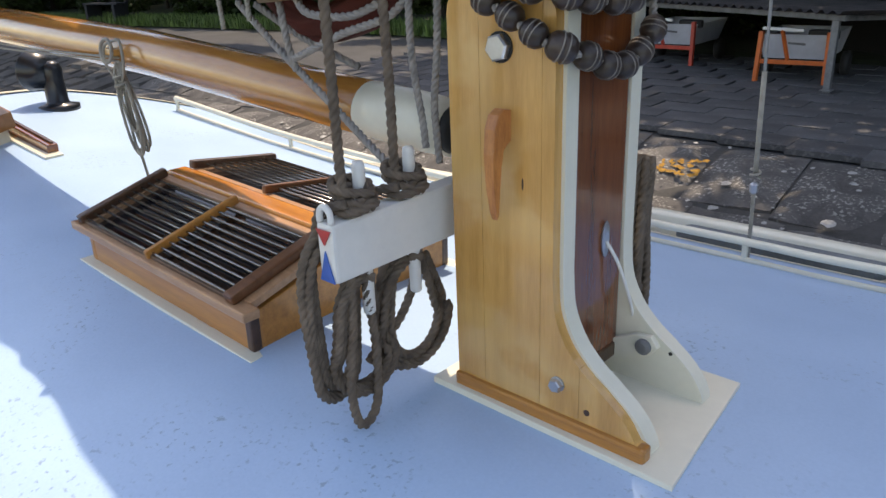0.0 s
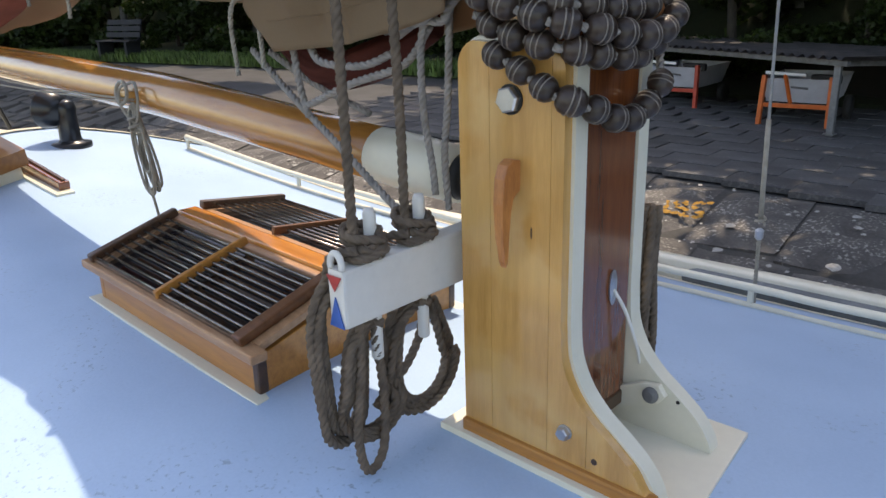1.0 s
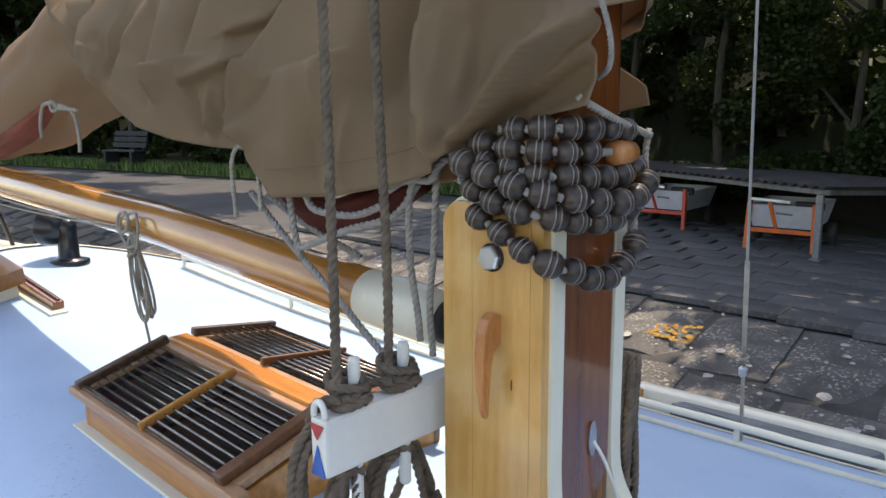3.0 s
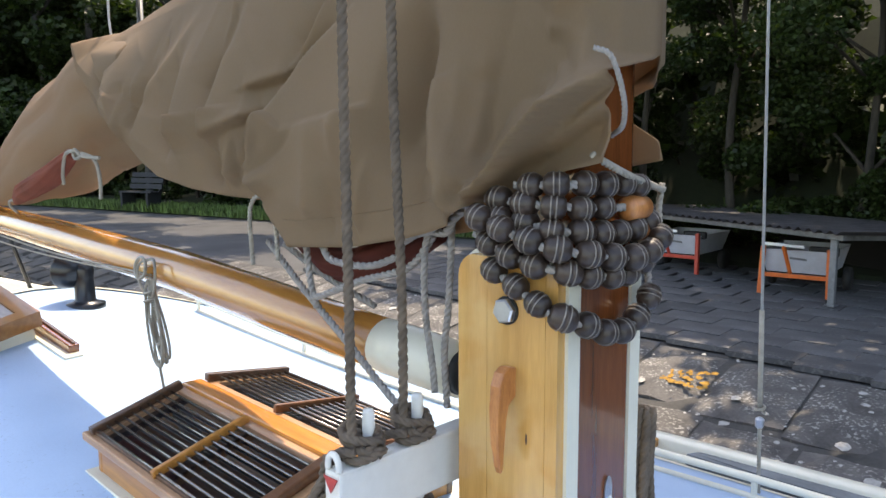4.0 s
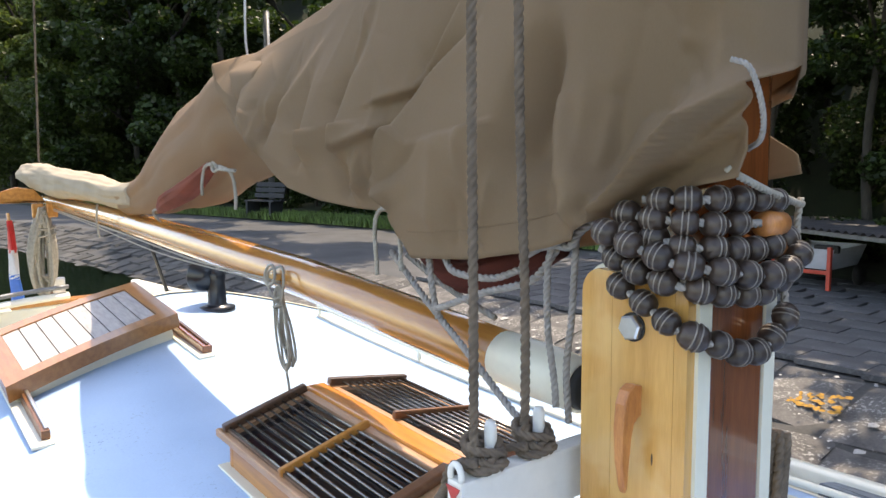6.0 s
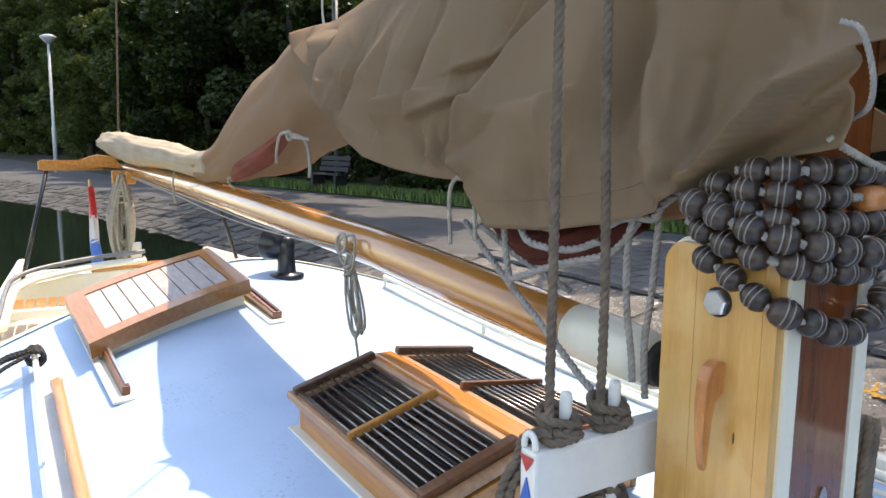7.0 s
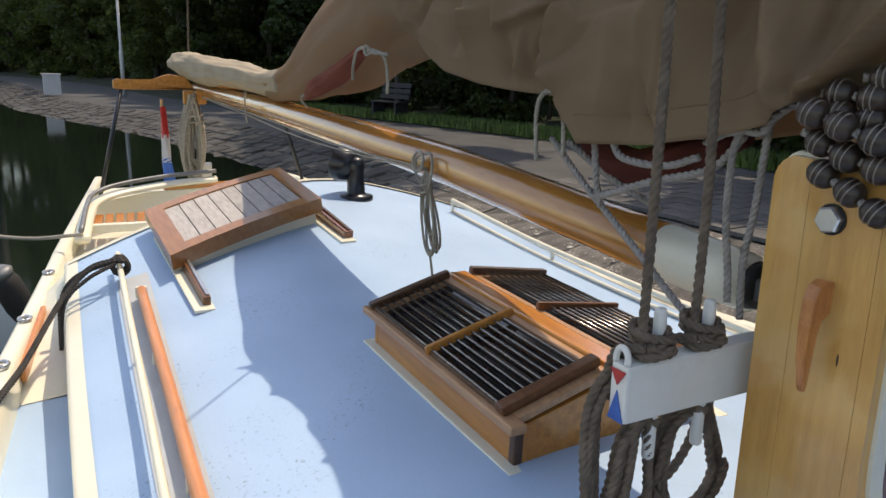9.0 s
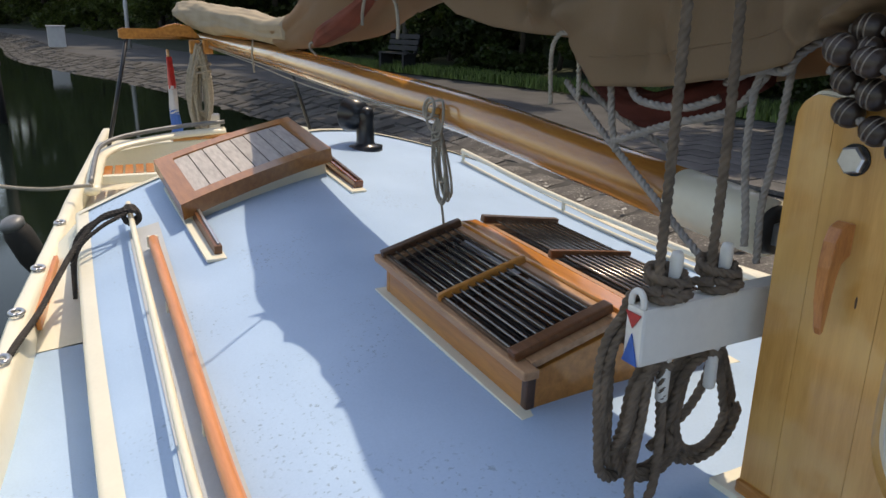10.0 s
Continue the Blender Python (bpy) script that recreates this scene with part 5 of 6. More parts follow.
def build_flag():
    t = thing("ensign", (-6.9, 0.86, -0.2), "furled red, white and blue ensign on a varnished staff", "flag")
    tube("staff", [(-6.9, 0.86, -0.2), (-6.9, 0.83, 0.60)], 0.012, M_OAK, t, "", 8)
    for z0, z1, m in ((0.27, 0.54, M_RED), (0.06, 0.30, M_FLAGW), (-0.18, 0.10, M_BLUE)):
        V, F = [], []
        for i in range(10):
            for k in range(14):
                a = 2 * math.pi * k / 14
                z = z0 + (z1 - z0) * i / 9
                r = 0.05 * (1 + 0.35 * math.sin(3 * a + z * 8)) * (0.45 + 0.8 * (0.6 - z))
                V.append((-6.9 + r * math.cos(a), 0.855 - 0.04 * z + r * 0.8 * math.sin(a), z))
        F = [(i * 14 + k, i * 14 + (k + 1) % 14, (i + 1) * 14 + (k + 1) % 14, (i + 1) * 14 + k) for i in range(9) for k in range(14)]
        raw("flag_cloth", V, F, m, t, "", True)


build_flag()


def build_port_ropes():
    x, y = -3.28, 0.12
    z = deck_z(x, y) + 0.075
    t = thing("mooring_line", (x, y, z), "black mooring line hitched round the handrail and led overboard", "rope")
    wrap = catmull([(x - 0.05 + 0.004 * k, y + 0.03 * math.cos(k * 0.9), z + 0.03 * math.sin(k * 0.9)) for k in range(24)], 3)
    rope("hitch", [wrap], 0.011, M_BLACKROPE, t)
    runs = []
    for d in (0.0, 0.035):
        runs.append(catmull([(x + d, y - 0.02, z + 0.03), (x - 0.0 + d, y - 0.12, z - 0.0), (x + 0.1 + d, y - 0.23, z - 0.09), (x + 0.42 + d, -0.245, -0.13), (x + 0.72 + d, -0.36, -0.2), (x + 0.95, -0.5, -0.5)], 7))
    runs.append(catmull([(x + 0.04, y - 0.02, z + 0.02), (x + 0.09, y - 0.13, z - 0.02), (x + 0.13, y - 0.22, z - 0.10), (x + 0.14, y - 0.245, z - 0.28)], 6))
    runs.append(catmull([(x - 0.02, y - 0.04, z + 0.01), (x + 0.0, y - 0.17, z - 0.03), (x + 0.02, y - 0.23, z - 0.12), (x + 0.05, y - 0.245, z - 0.3)], 6))
    rope("rope_part", runs, 0.009, M_BLACKROPE, t)
    for q, r in (((-4.25, -0.31, -0.27), 0.07), ((-2.75, -0.56, -0.5), 0.1)):
        f = thing("fender", q, "black rubber fender hanging outside the hull", "fender", "fenders")
        part("fender_body", lathe([(0.02, -0.16), (r * 0.8, -0.13), (r, -0.06), (r, 0.08), (r * 0.75, 0.13), (0.03, 0.16)], pose(*q, 20, 10, 0), 16), M_RUBBER, f, "", True)
        part("fender_cap", lathe([(r * 0.8, 0.12), (r * 0.9, 0.15), (r * 0.6, 0.17), (0, 0.17)], pose(*q, 20, 10, 0), 16), M_GALV, f, "grey cap", True)
    m = thing("stern_line", (-4.4, 0.0, 0), "pale mooring line leading across the water", "rope")
    rope("rope_part", [catmull([(-4.35, 0.03, 0.0), (-4.7, -0.35, -0.05), (-5.6, -1.2, 0.0), (-7.5, -2.6, 0.15), (-12, -6, 0.5)], 10)], 0.011, M_LIGHTCORD, m)
    for x, y, z in [(x, hull_port(x) - 0.025, z) for x, z in ((-3.42, -0.15), (-2.95, -0.165), (-2.55, -0.17), (-4.05, -0.12))]:
        k = thing("fairlead", (x, y, z), "steel ring eye on the bulwark cap", "fairlead", "fairleads on the bulwark")
        tube("ring", [(x + 0.03 * math.cos(a), y + 0.022 * math.sin(a), z + 0.01) for a in np.linspace(0, 2 * math.pi, 18)], 0.008, M_STEEL, k, "", 8)


build_port_ropes()

# ---------------------------------------------------------------- quay furniture
def build_shelter():
    o, u, nn = Vector((-2.46, 8.74, PATH_Z)), Vector((-0.905, 0.425, 0)), Vector((0.425, 0.905, 0))
    t = thing("cart_shelter", o, "low lean-to shelter with a corrugated roof on steel posts", "shelter")

    def G(a, b, z):
        return o + u * a + nn * b + Vector((0, 0, z))
    for a, b in ((0, 0), (0, 2.5), (4.9, 0), (4.9, 2.5)):
        p = part("post", span(G(a, b, -0.05), G(a, b, 0.77 if b == 0 else 0.66), 0.07, 0.07, 0.004), M_GALV, t)
        part("foot_plate", box((0.12, 0.12, 0.012), Matrix.Translation(G(a, b, 0.03)), 0.002), M_GALV, p)
    part("front_beam", span(G(-0.15, -0.03, 0.79), G(5.1, -0.03, 0.79), 0.06, 0.06, 0.004), M_GALV, t)
    part("side_beam", span(G(0, 0, 0.78), G(0, 2.5, 0.65), 0.05, 0.06, 0.004), M_GALV, t)
    V, F = [], []
    nx = 220
    for k in range(nx):
        a = -0.25 + 5.5 * k / (nx - 1)
        h = 0.022 * math.sin(a * 2 * math.pi / 0.14)
        V += [G(a, -0.2, 0.852 + h), G(a, 2.7, 0.72 + h)]
    F = [(2 * k, 2 * k + 1, 2 * k + 3, 2 * k + 2) for k in range(nx - 1)]
    raw("roof_sheet", V, F, M_ROOF, t, "dark corrugated sheet", True)
    # Walls added to close the shelter; its inner shade is in their colour.
    part("back_shade_wall", span(G(-0.1, 2.55, 0.33), G(5.0, 2.55, 0.33), 0.03, 0.66, 0.002), M_DARK, t)
    part("end_shade_wall", span(G(5.0, 0.1, 0.34), G(5.0, 2.5, 0.34), 0.03, 0.66, 0.002), M_DARK, t)


def build_cart(o, face, mat, lab):
    """A two-legged hand cart with a pale tray, seen from its handle end."""
    t = thing("hand_cart", o, lab, "hand cart", "carts in the shelter")
    m = Matrix.Translation(o) @ pose(0, 0, 0, 0, 0, face) @ Matrix.Diagonal((0.96, 0.9, 0.88, 1))

    def W(x, y, z):
        return m @ Vector((x, y, z))
    bm = bmesh.new()
    bot = [bm.verts.new(W(*p)) for p in ((-0.36, 0.0, 0.30), (0.36, 0.0, 0.30), (0.36, 0.95, 0.30), (-0.36, 0.95, 0.30))]
    top = [bm.verts.new(W(*p)) for p in ((-0.42, -0.1, 0.62), (0.42, -0.1, 0.62), (0.42, 1.1, 0.62), (-0.42, 1.1, 0.62))]
    bm.faces.new(bot)
    for k in range(4):
        bm.faces.new((bot[k], bot[(k + 1) % 4], top[(k + 1) % 4], top[k]))
    part("tray", bm, M_BIN, t, "pale grey tray")
    for s in (-0.38, 0.38):
        part("leg", span(W(s, -0.12, 0.66), W(s * 1.04, -0.16, 0.0), 0.06, 0.05, 0.006), mat, t)
    part("cross_brace", span(W(-0.38, -0.13, 0.27), W(0.38, -0.13, 0.27), 0.04, 0.05, 0.005), mat, t)
    part("tow_bar", span(W(-0.05, -0.13, 0.3), W(-0.12, -0.25, 0.7), 0.035, 0.035, 0.005), mat, t)
    part("handle", span(W(-0.34, -0.25, 0.71), W(0.12, -0.25, 0.69), 0.035, 0.035, 0.006), M_WHITE, t, "white handle bar")
    for s in (-0.46, 0.46):
        part("wheel", lathe([(0.03, -0.04), (0.15, -0.045), (0.17, -0.02), (0.17, 0.02), (0.15, 0.045), (0.03, 0.04)], m @ pose(s, 0.75, 0.17, 0, 90, 0), 18), M_RUBBER, t, "", True)
    part("marking", box((0.2, 0.004, 0.03), m @ pose(0.02, -0.064, 0.5, 17, 4, 0)), M_GALV, t, "dark unreadable marking")
    part("cushion", box((0.34, 0.1, 0.12), m @ pose(0.3, -0.02, 0.62), 0.03), M_RUBBER, t, "black bag on the tray")


build_shelter()
build_cart(Vector((-3.02, 9.3, PATH_Z)), 6, M_ORANGE, "pale hand cart with orange legs under the shelter")
build_cart(Vector((-4.95, 10.05, PATH_Z)), 2, M_REDLEG, "pale hand cart with red legs under the shelter")


def build_bench():
    o = Vector((-23.0, 10.25, PATH_Z + 0.1))
    t = thing("park_bench", o, "dark slatted park bench on the grass verge", "bench")
    m = Matrix.Translation(o) @ pose(0, 0, 0, 0, 0, 14)
    for k in range(3):
        part("seat_slat", box((1.5, 0.13, 0.05), m @ pose(0, -0.16 + 0.15 * k, 0.5), 0.006), M_BENCH, t)
    for k in range(3):
        part("back_slat", box((1.5, 0.05, 0.15), m @ pose(0, 0.24 + 0.05 * k, 0.66 + 0.18 * k, -12, 0, 0), 0.006), M_BENCH, t)
    for x in (-0.6, 0.6):
        part("support", box((0.1, 0.5, 0.5), m @ pose(x, 0, 0.23), 0.01), M_BENCH, t)
        part("back_support", span(m @ Vector((x, 0.22, 0.3)), m @ Vector((x, 0.38, 1.1)), 0.08, 0.06, 0.005), M_BENCH, t)


build_bench()


def build_street_lamp(x, y, h):
    t = thing("street_lamp", (x, y, PATH_Z), "pale grey street lamp on the far quay", "street lamp")
    tube("pole", [(x, y, PATH_Z - 0.1), (x, y, PATH_Z + h * 0.35), (x, y, PATH_Z + h * 0.36), (x, y, PATH_Z + h)], [0.11, 0.10, 0.075, 0.06], M_LAMP, t, "", 12)
    part("lantern", lathe([(0.07, 0), (0.22, 0.12), (0.36, 0.3), (0.38, 0.38), (0.2, 0.46), (0, 0.48)], pose(x, y, PATH_Z + h - 0.1), 16), M_LAMP, t, "", True)


build_street_lamp(-43.0, 4.07, 6.5)
_t = thing("lamp_post", (-25.5, 11.7, PATH_Z), "grey post among the trees beyond the bench", "post")
tube("post_shaft", [(-25.5, 11.7, PATH_Z), (-25.5, 11.7, 6.5)], 0.11, M_GALV, _t, "", 10)
_t = thing("utility_cabinet", (-43.6, 0.75, PATH_Z), "pale grey utility cabinet on the far quay", "cabinet")
part("cabinet_body", box((0.7, 0.8, 1.0), pose(-43.6, 0.75, PATH_Z + 0.5), 0.03), M_LAMP, _t)
part("cabinet_cap", box((0.8, 0.9, 0.06), pose(-43.6, 0.75, PATH_Z + 1.03), 0.02), M_LAMP, _t)
for k, (x, y, h) in enumerate(((-17.0, -0.95, 2.15), (-19.5, -3.2, 2.0))):
    _t = thing("mooring_pile", (x, y, WATER_Z), "dark blue-grey timber mooring pile with a pale cap", "mooring pile", "mooring piles")
    tube("pile_shaft", [(x, y, WATER_Z - 0.6), (x - 0.03, y, WATER_Z + h)], [0.12, 0.105], M_BENCH, _t, "", 14)
    part("pile_cap", lathe([(0.115, 0), (0.115, 0.06), (0.06, 0.09), (0, 0.09)], pose(x - 0.03, y, WATER_Z + h), 14), M_LAMP, _t, "", True)
_t = thing("jetty", (-24, -3.4, -0.75), "low dark timber jetty", "jetty")
for k in range(14):
    part("jetty_board", box((0.42, 4.0, 0.07), pose(-21.0 - 0.45 * k, -3.2, -0.62), 0.01), M_BENCH, _t)
for x in (-21, -24, -27):
    tube("jetty_leg", [(x, -1.4, -1.6), (x, -1.4, -0.65)], 0.1, M_BENCH, _t, "", 10)
# loose yellow board and grey cover on the outer side deck
_t = thing("yellow_plank", (-1.45, 2.62, -0.25), "varnished yellow plank lying outside the handrail", "plank")
part("plank_body", span((-1.95, 2.62, -0.2), (-1.33, 2.62, -0.205), 0.09, 0.035, 0.006), M_OAKX, _t)
_t = thing("grey_tarpaulin", (-0.7, 2.7, -0.25), "folded grey tarpaulin outside the handrail", "tarpaulin")
part("tarpaulin_fold", prism([(-1.2, 2.6), (-0.85, 2.59), (-0.5, 2.6), (-0.45, 2.7), (-0.8, 2.75), (-1.15, 2.7)], "z", -0.26, -0.2, 0.02), M_TARP, _t)

# ---------------------------------------------------------------- trees
def leaf_mesh(name, centres, sizes, seed, mat, parent=None, label=""):
    """Bent two-triangle leaves."""
    g = np.random.default_rng(seed)
    n = len(centres)
    a = g.normal(size=(n, 3))
    a /= np.linalg.norm(a, axis=1)[:, None]
    b = np.cross(a, g.normal(size=(n, 3)))
    b /= np.linalg.norm(b, axis=1)[:, None]
    a[:, 2] *= 0.6
    L, S = sizes[:, None], sizes[:, None] * 0.42
    v = np.stack([centres - a * L * 0.5, centres + b * S, centres + a * L * 0.5 - np.array((0, 0, 0.15)) * L, centres - b * S], 1).reshape(-1, 3)
    f = [(4 * i, 4 * i + 1, 4 * i + 2, 4 * i + 3) for i in range(n)]
    return raw(name, v, f, mat, parent, label)


def build_tree(o, h, spread, seed, leaves, leaf, low=0.12, label="dense dark green broadleaf tree beyond the path", foliage=M_LEAF):
    g = np.random.default_rng(seed)
    t = thing("tree", o, label, "tree", "trees along the quay")
    o = Vector(o)
    trunk = catmull([o - Vector((0, 0, 0.2)), o + Vector((g.uniform(-.15, .15), g.uniform(-.15, .15), h * 0.3)), o + Vector((g.uniform(-.4, .4), g.uniform(-.4, .4), h * 0.65)), o + Vector((g.uniform(-.5, .5), g.uniform(-.5, .5), h * 0.92))], 5)
    tk = tube("trunk", trunk, np.linspace(0.014 * h, 0.004 * h, len(trunk)), M_BARK, t, "", 8)
    clumps = []
    for k in range(int(16 + h * 1.6)):
        z = h * g.uniform(low, 1.0)
        f = (z / h - low) / (1 - low)
        rad = spread * (0.55 + 0.6 * math.sin(math.pi * min(1, f * 0.8 + 0.15))) * math.sqrt(g.uniform(0.15, 1))
        a = g.uniform(0, 2 * math.pi)
        clumps.append((rad * math.cos(a), rad * math.sin(a), z, g.uniform(0.32, 0.62) * spread * 0.55))
    for k in range(0, len(clumps), 5):
        c = clumps[k]
        e = o + Vector(c[:3])
        s = trunk[int(len(trunk) * min(0.9, c[2] / h * 0.8))]
        tube("limb", [s, Vector(s).lerp(e, 0.55) + Vector((0, 0, 0.1 * h * 0.3)), e], [0.006 * h, 0.004 * h, 0.002 * h], M_BARK, tk, "", 6)
    per = max(1, leaves // len(clumps))
    C, S = [], []
    for cx, cy, cz, cr in clumps:
        d = g.normal(size=(per, 3))
        d /= np.linalg.norm(d, axis=1)[:, None]
        r = cr * g.uniform(0.25, 1.12, size=(per, 1)) ** 0.6
        C.append(np.array((o.x + cx, o.y + cy, o.z + cz)) + d * r * np.array((1.1, 1.1, 0.75)))
        S.append(leaf * g.uniform(0.6, 1.4, per))
    leaf_mesh("crown", np.vstack(C), np.concatenate(S), seed, foliage, t)


def back(s):
    """How much farther from the water the tree line stands along the path."""
    return float(np.interp(s, [9, 15], [0, 1.3]))


_r = random.Random(11)
s = -13.0
_k = 0
while s < 27:
    near = s < 11
    build_tree(quay_place(s, _r.uniform(9.6, 10.4) + back(s), PATH_Z), _r.uniform(5.5, 7.5), _r.uniform(1.55, 1.95), 100 + _k, 30000 if near else 14000, 0.085 if near else 0.14, 0.01)
    if _k % 2 == 0:
        build_tree(quay_place(s + 0.7, _r.uniform(12.2, 13.5) + back(s), PATH_Z), _r.uniform(8, 10), 2.2, 300 + _k, 6500, 0.24, 0.05)
    s += _r.uniform(1.5, 1.9)
    _k += 1
while s < 118:
    # Trees past 38 m take the foliage colour with sunlight in it.
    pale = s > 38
    lab = "tall tree on the far bank in sunlit green" if pale else "tall dense green tree beyond the path"
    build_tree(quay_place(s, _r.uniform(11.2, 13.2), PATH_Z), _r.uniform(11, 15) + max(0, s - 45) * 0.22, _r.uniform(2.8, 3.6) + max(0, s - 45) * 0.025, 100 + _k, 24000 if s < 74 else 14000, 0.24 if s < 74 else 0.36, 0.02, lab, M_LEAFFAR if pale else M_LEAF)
    if _k % 2:
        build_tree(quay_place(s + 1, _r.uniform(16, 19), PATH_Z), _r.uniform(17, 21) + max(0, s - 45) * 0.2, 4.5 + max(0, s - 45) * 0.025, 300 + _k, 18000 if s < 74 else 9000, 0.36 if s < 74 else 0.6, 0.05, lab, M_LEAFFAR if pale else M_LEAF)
    s += _r.uniform(3.0, 3.8) if s < 74 else _r.uniform(4.0, 5.0)
    _k += 1
# high crowns out of view, placed to shade path, shelter and foredeck
def build_shade_canopy(o, c, r, seed, leaves, near=False):
    g = np.random.default_rng(seed)
    t = thing("tree", o, "tall broadleaf tree, crown out of view and placed for shade", "tree", "trees along the quay")
    o, c = Vector(o), Vector(c)
    trunk = catmull([o - Vector((0, 0, 0.2)), o.lerp(c, 0.35) + Vector((0, 0.9, 0.6)), o.lerp(c, 0.75) + Vector((0, 0.6, 0.4)), c], 5)
    tk = tube("trunk", trunk, np.linspace(0.09, 0.03, len(trunk)), M_BARK, t, "", 8)
    C, S = [], []
    for k in range(60 if near else 26):
        d = g.normal(size=3)
        d = d / np.linalg.norm(d) * g.uniform(0.2, 1) ** 0.5
        e = c + Vector((d[0] * r[0], d[1] * r[1], d[2] * r[2]))
        if k % 4 == 0:
            tube("limb", [trunk[-6], c.lerp(e, 0.5), e], [0.035, 0.02, 0.01], M_BARK, tk, "", 6)
        n = leaves // (60 if near else 26)
        q = g.normal(size=(n, 3))
        q /= np.linalg.norm(q, axis=1)[:, None]
        C.append(np.array(e) + q * g.uniform(0.2, 1, size=(n, 1)) ** 0.5 * (np.array((0.55, 0.55, 0.4)) if near else np.array((0.85, 0.85, 0.55))))
        S.append((0.15 if near else 0.2) * g.uniform(0.6, 1.4, n))
    leaf_mesh("crown", np.vstack(C), np.concatenate(S), seed, M_LEAF, t)


for k, (x, y, z) in enumerate(((-1.15, 5.42, 7.0), (2.8, 6.2, 7.4), (-1.4, 9.0, 6.6), (-1.2, 12.2, 7.2), (-4.6, 12.4, 7.2), (-8.2, 12.4, 7.2), (2.4, 12.2, 7.2), (-14.5, 9.8, 7.2), (-19, 9.8, 7.4), (-24, 9.8, 7.4))):
    build_shade_canopy((x, 14.0, PATH_Z + 2.0), (x, y, z), (1.55, 1.35, 0.6) if k == 0 else (2.5, 2.4, 1.3), 700 + k, 52000 if k == 0 else 6200, k == 0)

# ---------------------------------------------------------------- verge grass
def build_grass():
    g = np.random.default_rng(5)
    V = []
    for k in range(22000):
        s = g.uniform(9, 36)
        p = quay_place(s, g.uniform(7.75, 9.4) , PATH_Z + 0.05)
        a = g.uniform(0, 2 * math.pi)
        h = g.uniform(0.08, 0.26)
        w = 0.03
        V += [(p.x - w * math.cos(a), p.y - w * math.sin(a), p.z - 0.03), (p.x + w * math.cos(a), p.y + w * math.sin(a), p.z - 0.03), (p.x + g.uniform(-.06, .06), p.y + g.uniform(-.06, .06), p.z + h)]
    ob = raw("verge_grass", V, [(3 * i, 3 * i + 1, 3 * i + 2) for i in range(len(V) // 3)], M_GRASS)
    tagged(ob, "rough green grass along the path", "grass", kind="stuff")


build_grass()

# ---------------------------------------------------------------- quay stones and slabs
def stone_mesh(seed, sx, sy, h, rough):
    """A worn block with an uneven top."""
    g = np.random.default_rng(seed)
    n = 5
    V, F = [], []
    for i in range(n):
        for j in range(n):
            u, w = i / (n - 1) * 2 - 1, j / (n - 1) * 2 - 1
            e = max(abs(u), abs(w)) > 0.9
            V.append((u * sx / 2 * (0.99 if not e else 1 + g.uniform(-0.02, 0.004)), w * sy / 2 * (1 + (g.uniform(-0.02, 0.004) if e else 0)), g.uniform(-rough, rough) - (rough * 2.4 if e else 0)))
    for i in range(n - 1):
        for j in range(n - 1):
            F.append((i * n + j, (i + 1) * n + j, (i + 1) * n + j + 1, i * n + j + 1))
    ring = [i * n for i in range(n)] + [(n - 1) * n + j for j in range(1, n)] + [i * n + n - 1 for i in range(n - 2, -1, -1)] + [j for j in range(n - 2, 0, -1)]
    o = len(V)
    for k in ring:
        V.append((V[k][0], V[k][1], -h))
    m = len(ring)
    for k in range(m):
        F.append((ring[k], o + k, o + (k + 1) % m, ring[(k + 1) % m]))
    me = bpy.data.meshes.new("stone")
    me.from_pydata(V, [], F)
    return me


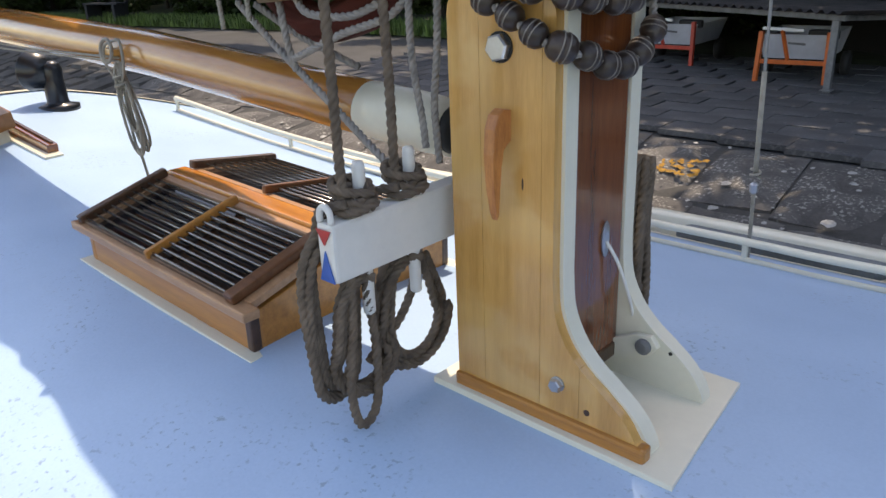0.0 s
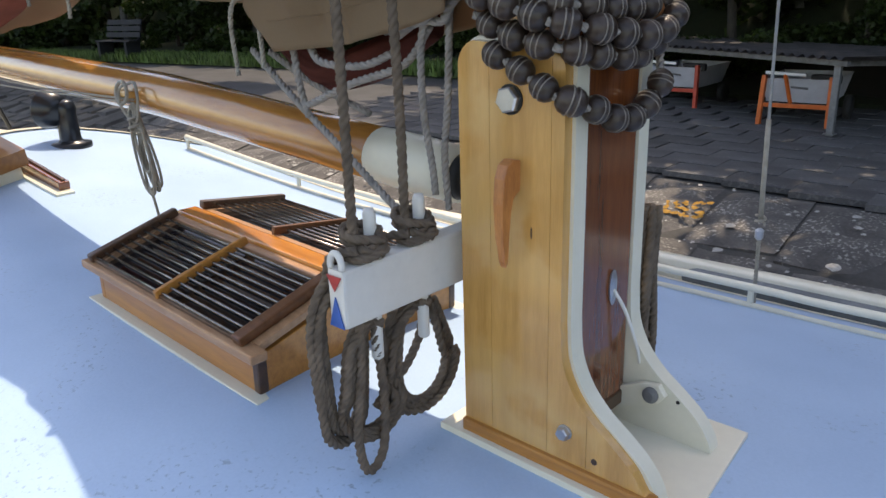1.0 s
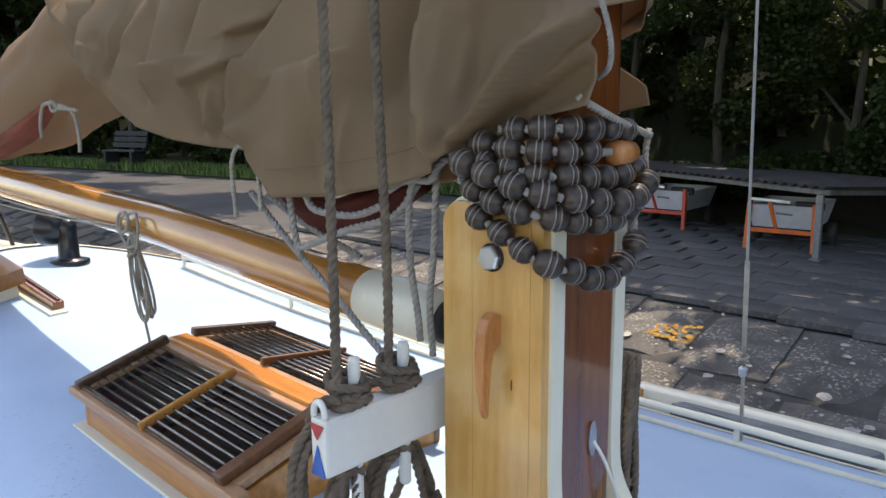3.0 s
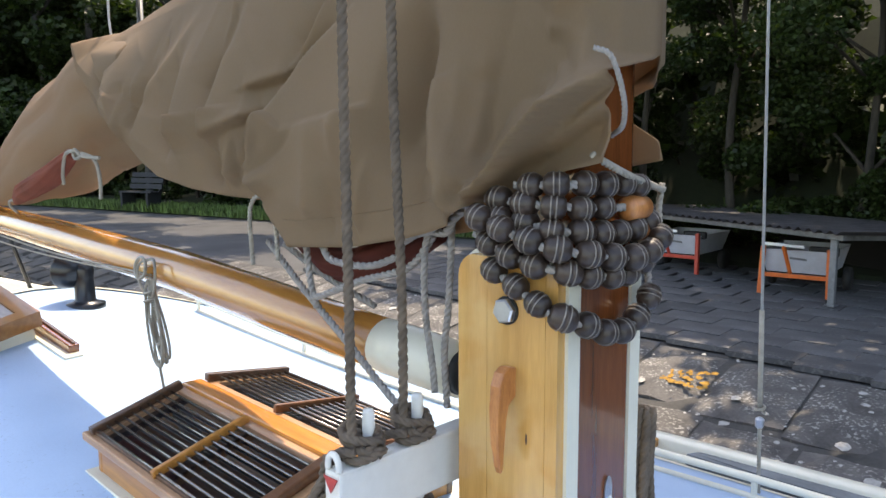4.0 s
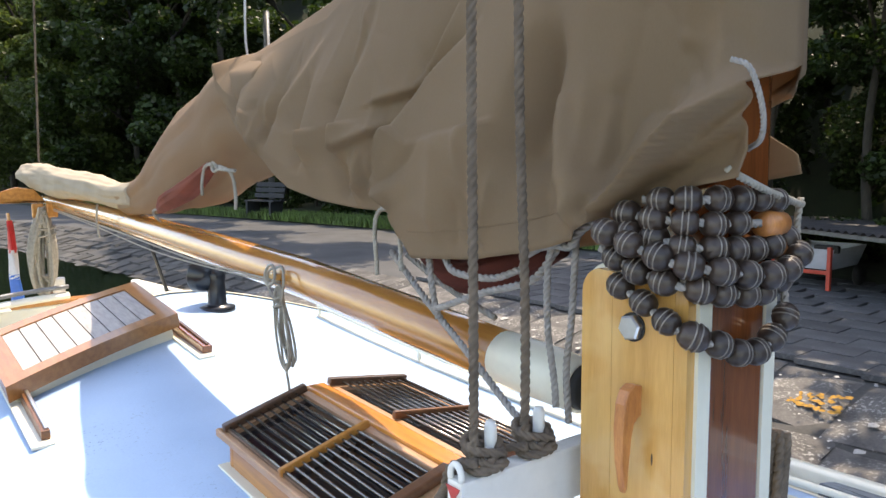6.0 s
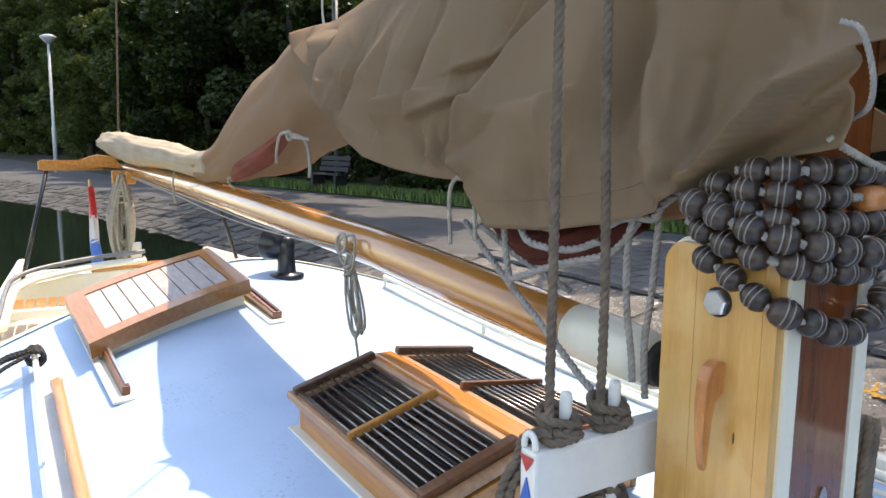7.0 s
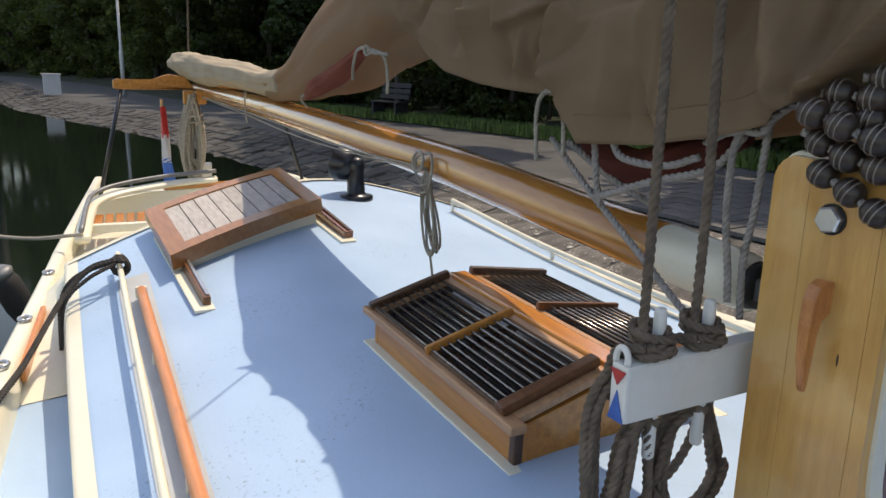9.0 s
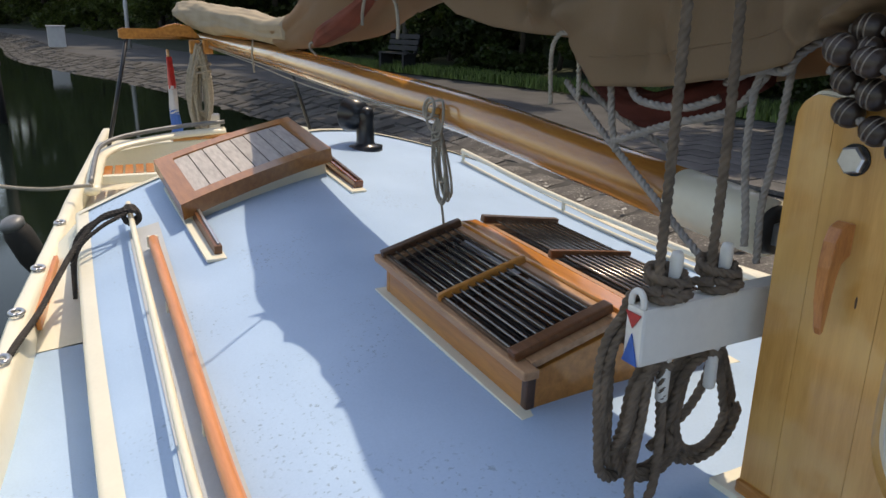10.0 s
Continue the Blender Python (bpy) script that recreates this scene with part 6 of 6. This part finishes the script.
def lay_pieces():
    rnd = random.Random(21)
    blocks = [stone_mesh(k, 0.69, 0.985, 0.25, 0.016) for k in range(6)]
    for me in blocks:
        me.materials.append(M_STONE)
    slope = math.degrees(math.atan2(0.59, 3.1))
    for row in range(3):
        s = -4.0 + 0.31 * row
        while s < 12:
            off = 0.55 + row * 1.02
            p = quay_place(s, off, bank_z(off) + 0.045)
            ob = new("stone", rnd.choice(blocks))
            ob.matrix_basis = Matrix.Translation(p) @ pose(0, 0, 0, slope + rnd.uniform(-1.2, 1.2), rnd.uniform(-1.2, 1.2), 2.6)
            ob.parent = ground
            s += 0.715
    slabs = [stone_mesh(40 + k, 0.5785, 0.3887, 0.05, 0.0006) for k in range(5)]
    for me in slabs:
        me.materials.append(M_SLAB)
    for row in range(12):
        s = -3.2 + (0.29 if row % 2 else 0)
        while s < 9.5:
            p = quay_place(s, 3.3 + row * 0.39, PATH_Z + 0.009 + rnd.uniform(-0.0006, 0.0006))
            ob = new("slab", rnd.choice(slabs))
            ob.matrix_basis = Matrix.Translation(p) @ pose(0, 0, 0, rnd.uniform(-0.05, 0.05), rnd.uniform(-0.05, 0.05), 2.6)
            ob.parent = ground
            s += 0.58
    # farther along, one joined run of rougher stones
    V, F = [], []
    s = 12.0
    while s < 80:
        for row in range(8):
            off = 0.0 + row * 0.39 + rnd.uniform(-0.05, 0.05)
            z = bank_z(off) + 0.03 + rnd.uniform(-0.02, 0.025)
            w, d = rnd.uniform(0.22, 0.27), rnd.uniform(0.19, 0.22)
            p = quay_place(s + rnd.uniform(-0.1, 0.1) + (0.235 if row % 2 else 0), off, z)
            q, dd = shore(s)
            ex, ey = Vector((-dd.y, dd.x, 0)) * w, Vector((dd.x, dd.y, 0.19)) * d
            o = len(V)
            for a, b, c in ((-1, -1, -0.06), (1, -1, -0.06), (1, 1, -0.06), (-1, 1, -0.06), (-0.8, -0.8, 0.012), (0.8, -0.8, 0.012), (0.8, 0.8, 0.012), (-0.8, 0.8, 0.012)):
                V.append(p + ex * a + ey * b + Vector((0, 0, c + rnd.uniform(-0.015, 0.015))))
            F += [(o + 4, o + 5, o + 6, o + 7), (o, o + 1, o + 5, o + 4), (o + 1, o + 2, o + 6, o + 5), (o + 2, o + 3, o + 7, o + 6), (o + 3, o, o + 4, o + 7)]
        s += 0.47
    tagged(raw("bank_stones", V, F, M_STONEFAR), "rough grey stone pitching of the bank", "stones", kind="stuff")
    # lichen on the near blocks
    g = np.random.default_rng(9)
    for nm, mt, cnt, box_s, lab in (("pale_lichen", M_LICHEN, 260, (-3.5, 8), "pale lichen spots on the stones"), ("orange_lichen", M_YLICHEN, 46, (2.65, 3.05), "orange lichen patch on the stones")):
        V, F = [], []
        for k in range(cnt):
            s, off = g.uniform(*box_s), g.uniform(1.0, 3.0) if cnt > 100 else g.uniform(2.35, 2.66)
            p = quay_place(s, off, bank_z(off) + 0.0635)
            r = 0.012 + 0.05 * g.random() ** 3 if cnt > 100 else g.uniform(0.01, 0.036)
            o = len(V)
            for a in range(9):
                rr = r * g.uniform(0.6, 1.15)
                V.append((p.x + rr * math.cos(a * 0.698), p.y + rr * math.sin(a * 0.698), p.z + rr * math.sin(a * 0.698) * 0.19))
            F.append(tuple(range(o, o + 9)))
        tagged(raw(nm, V, F, mt), lab, "lichen", kind="stuff")


lay_pieces()
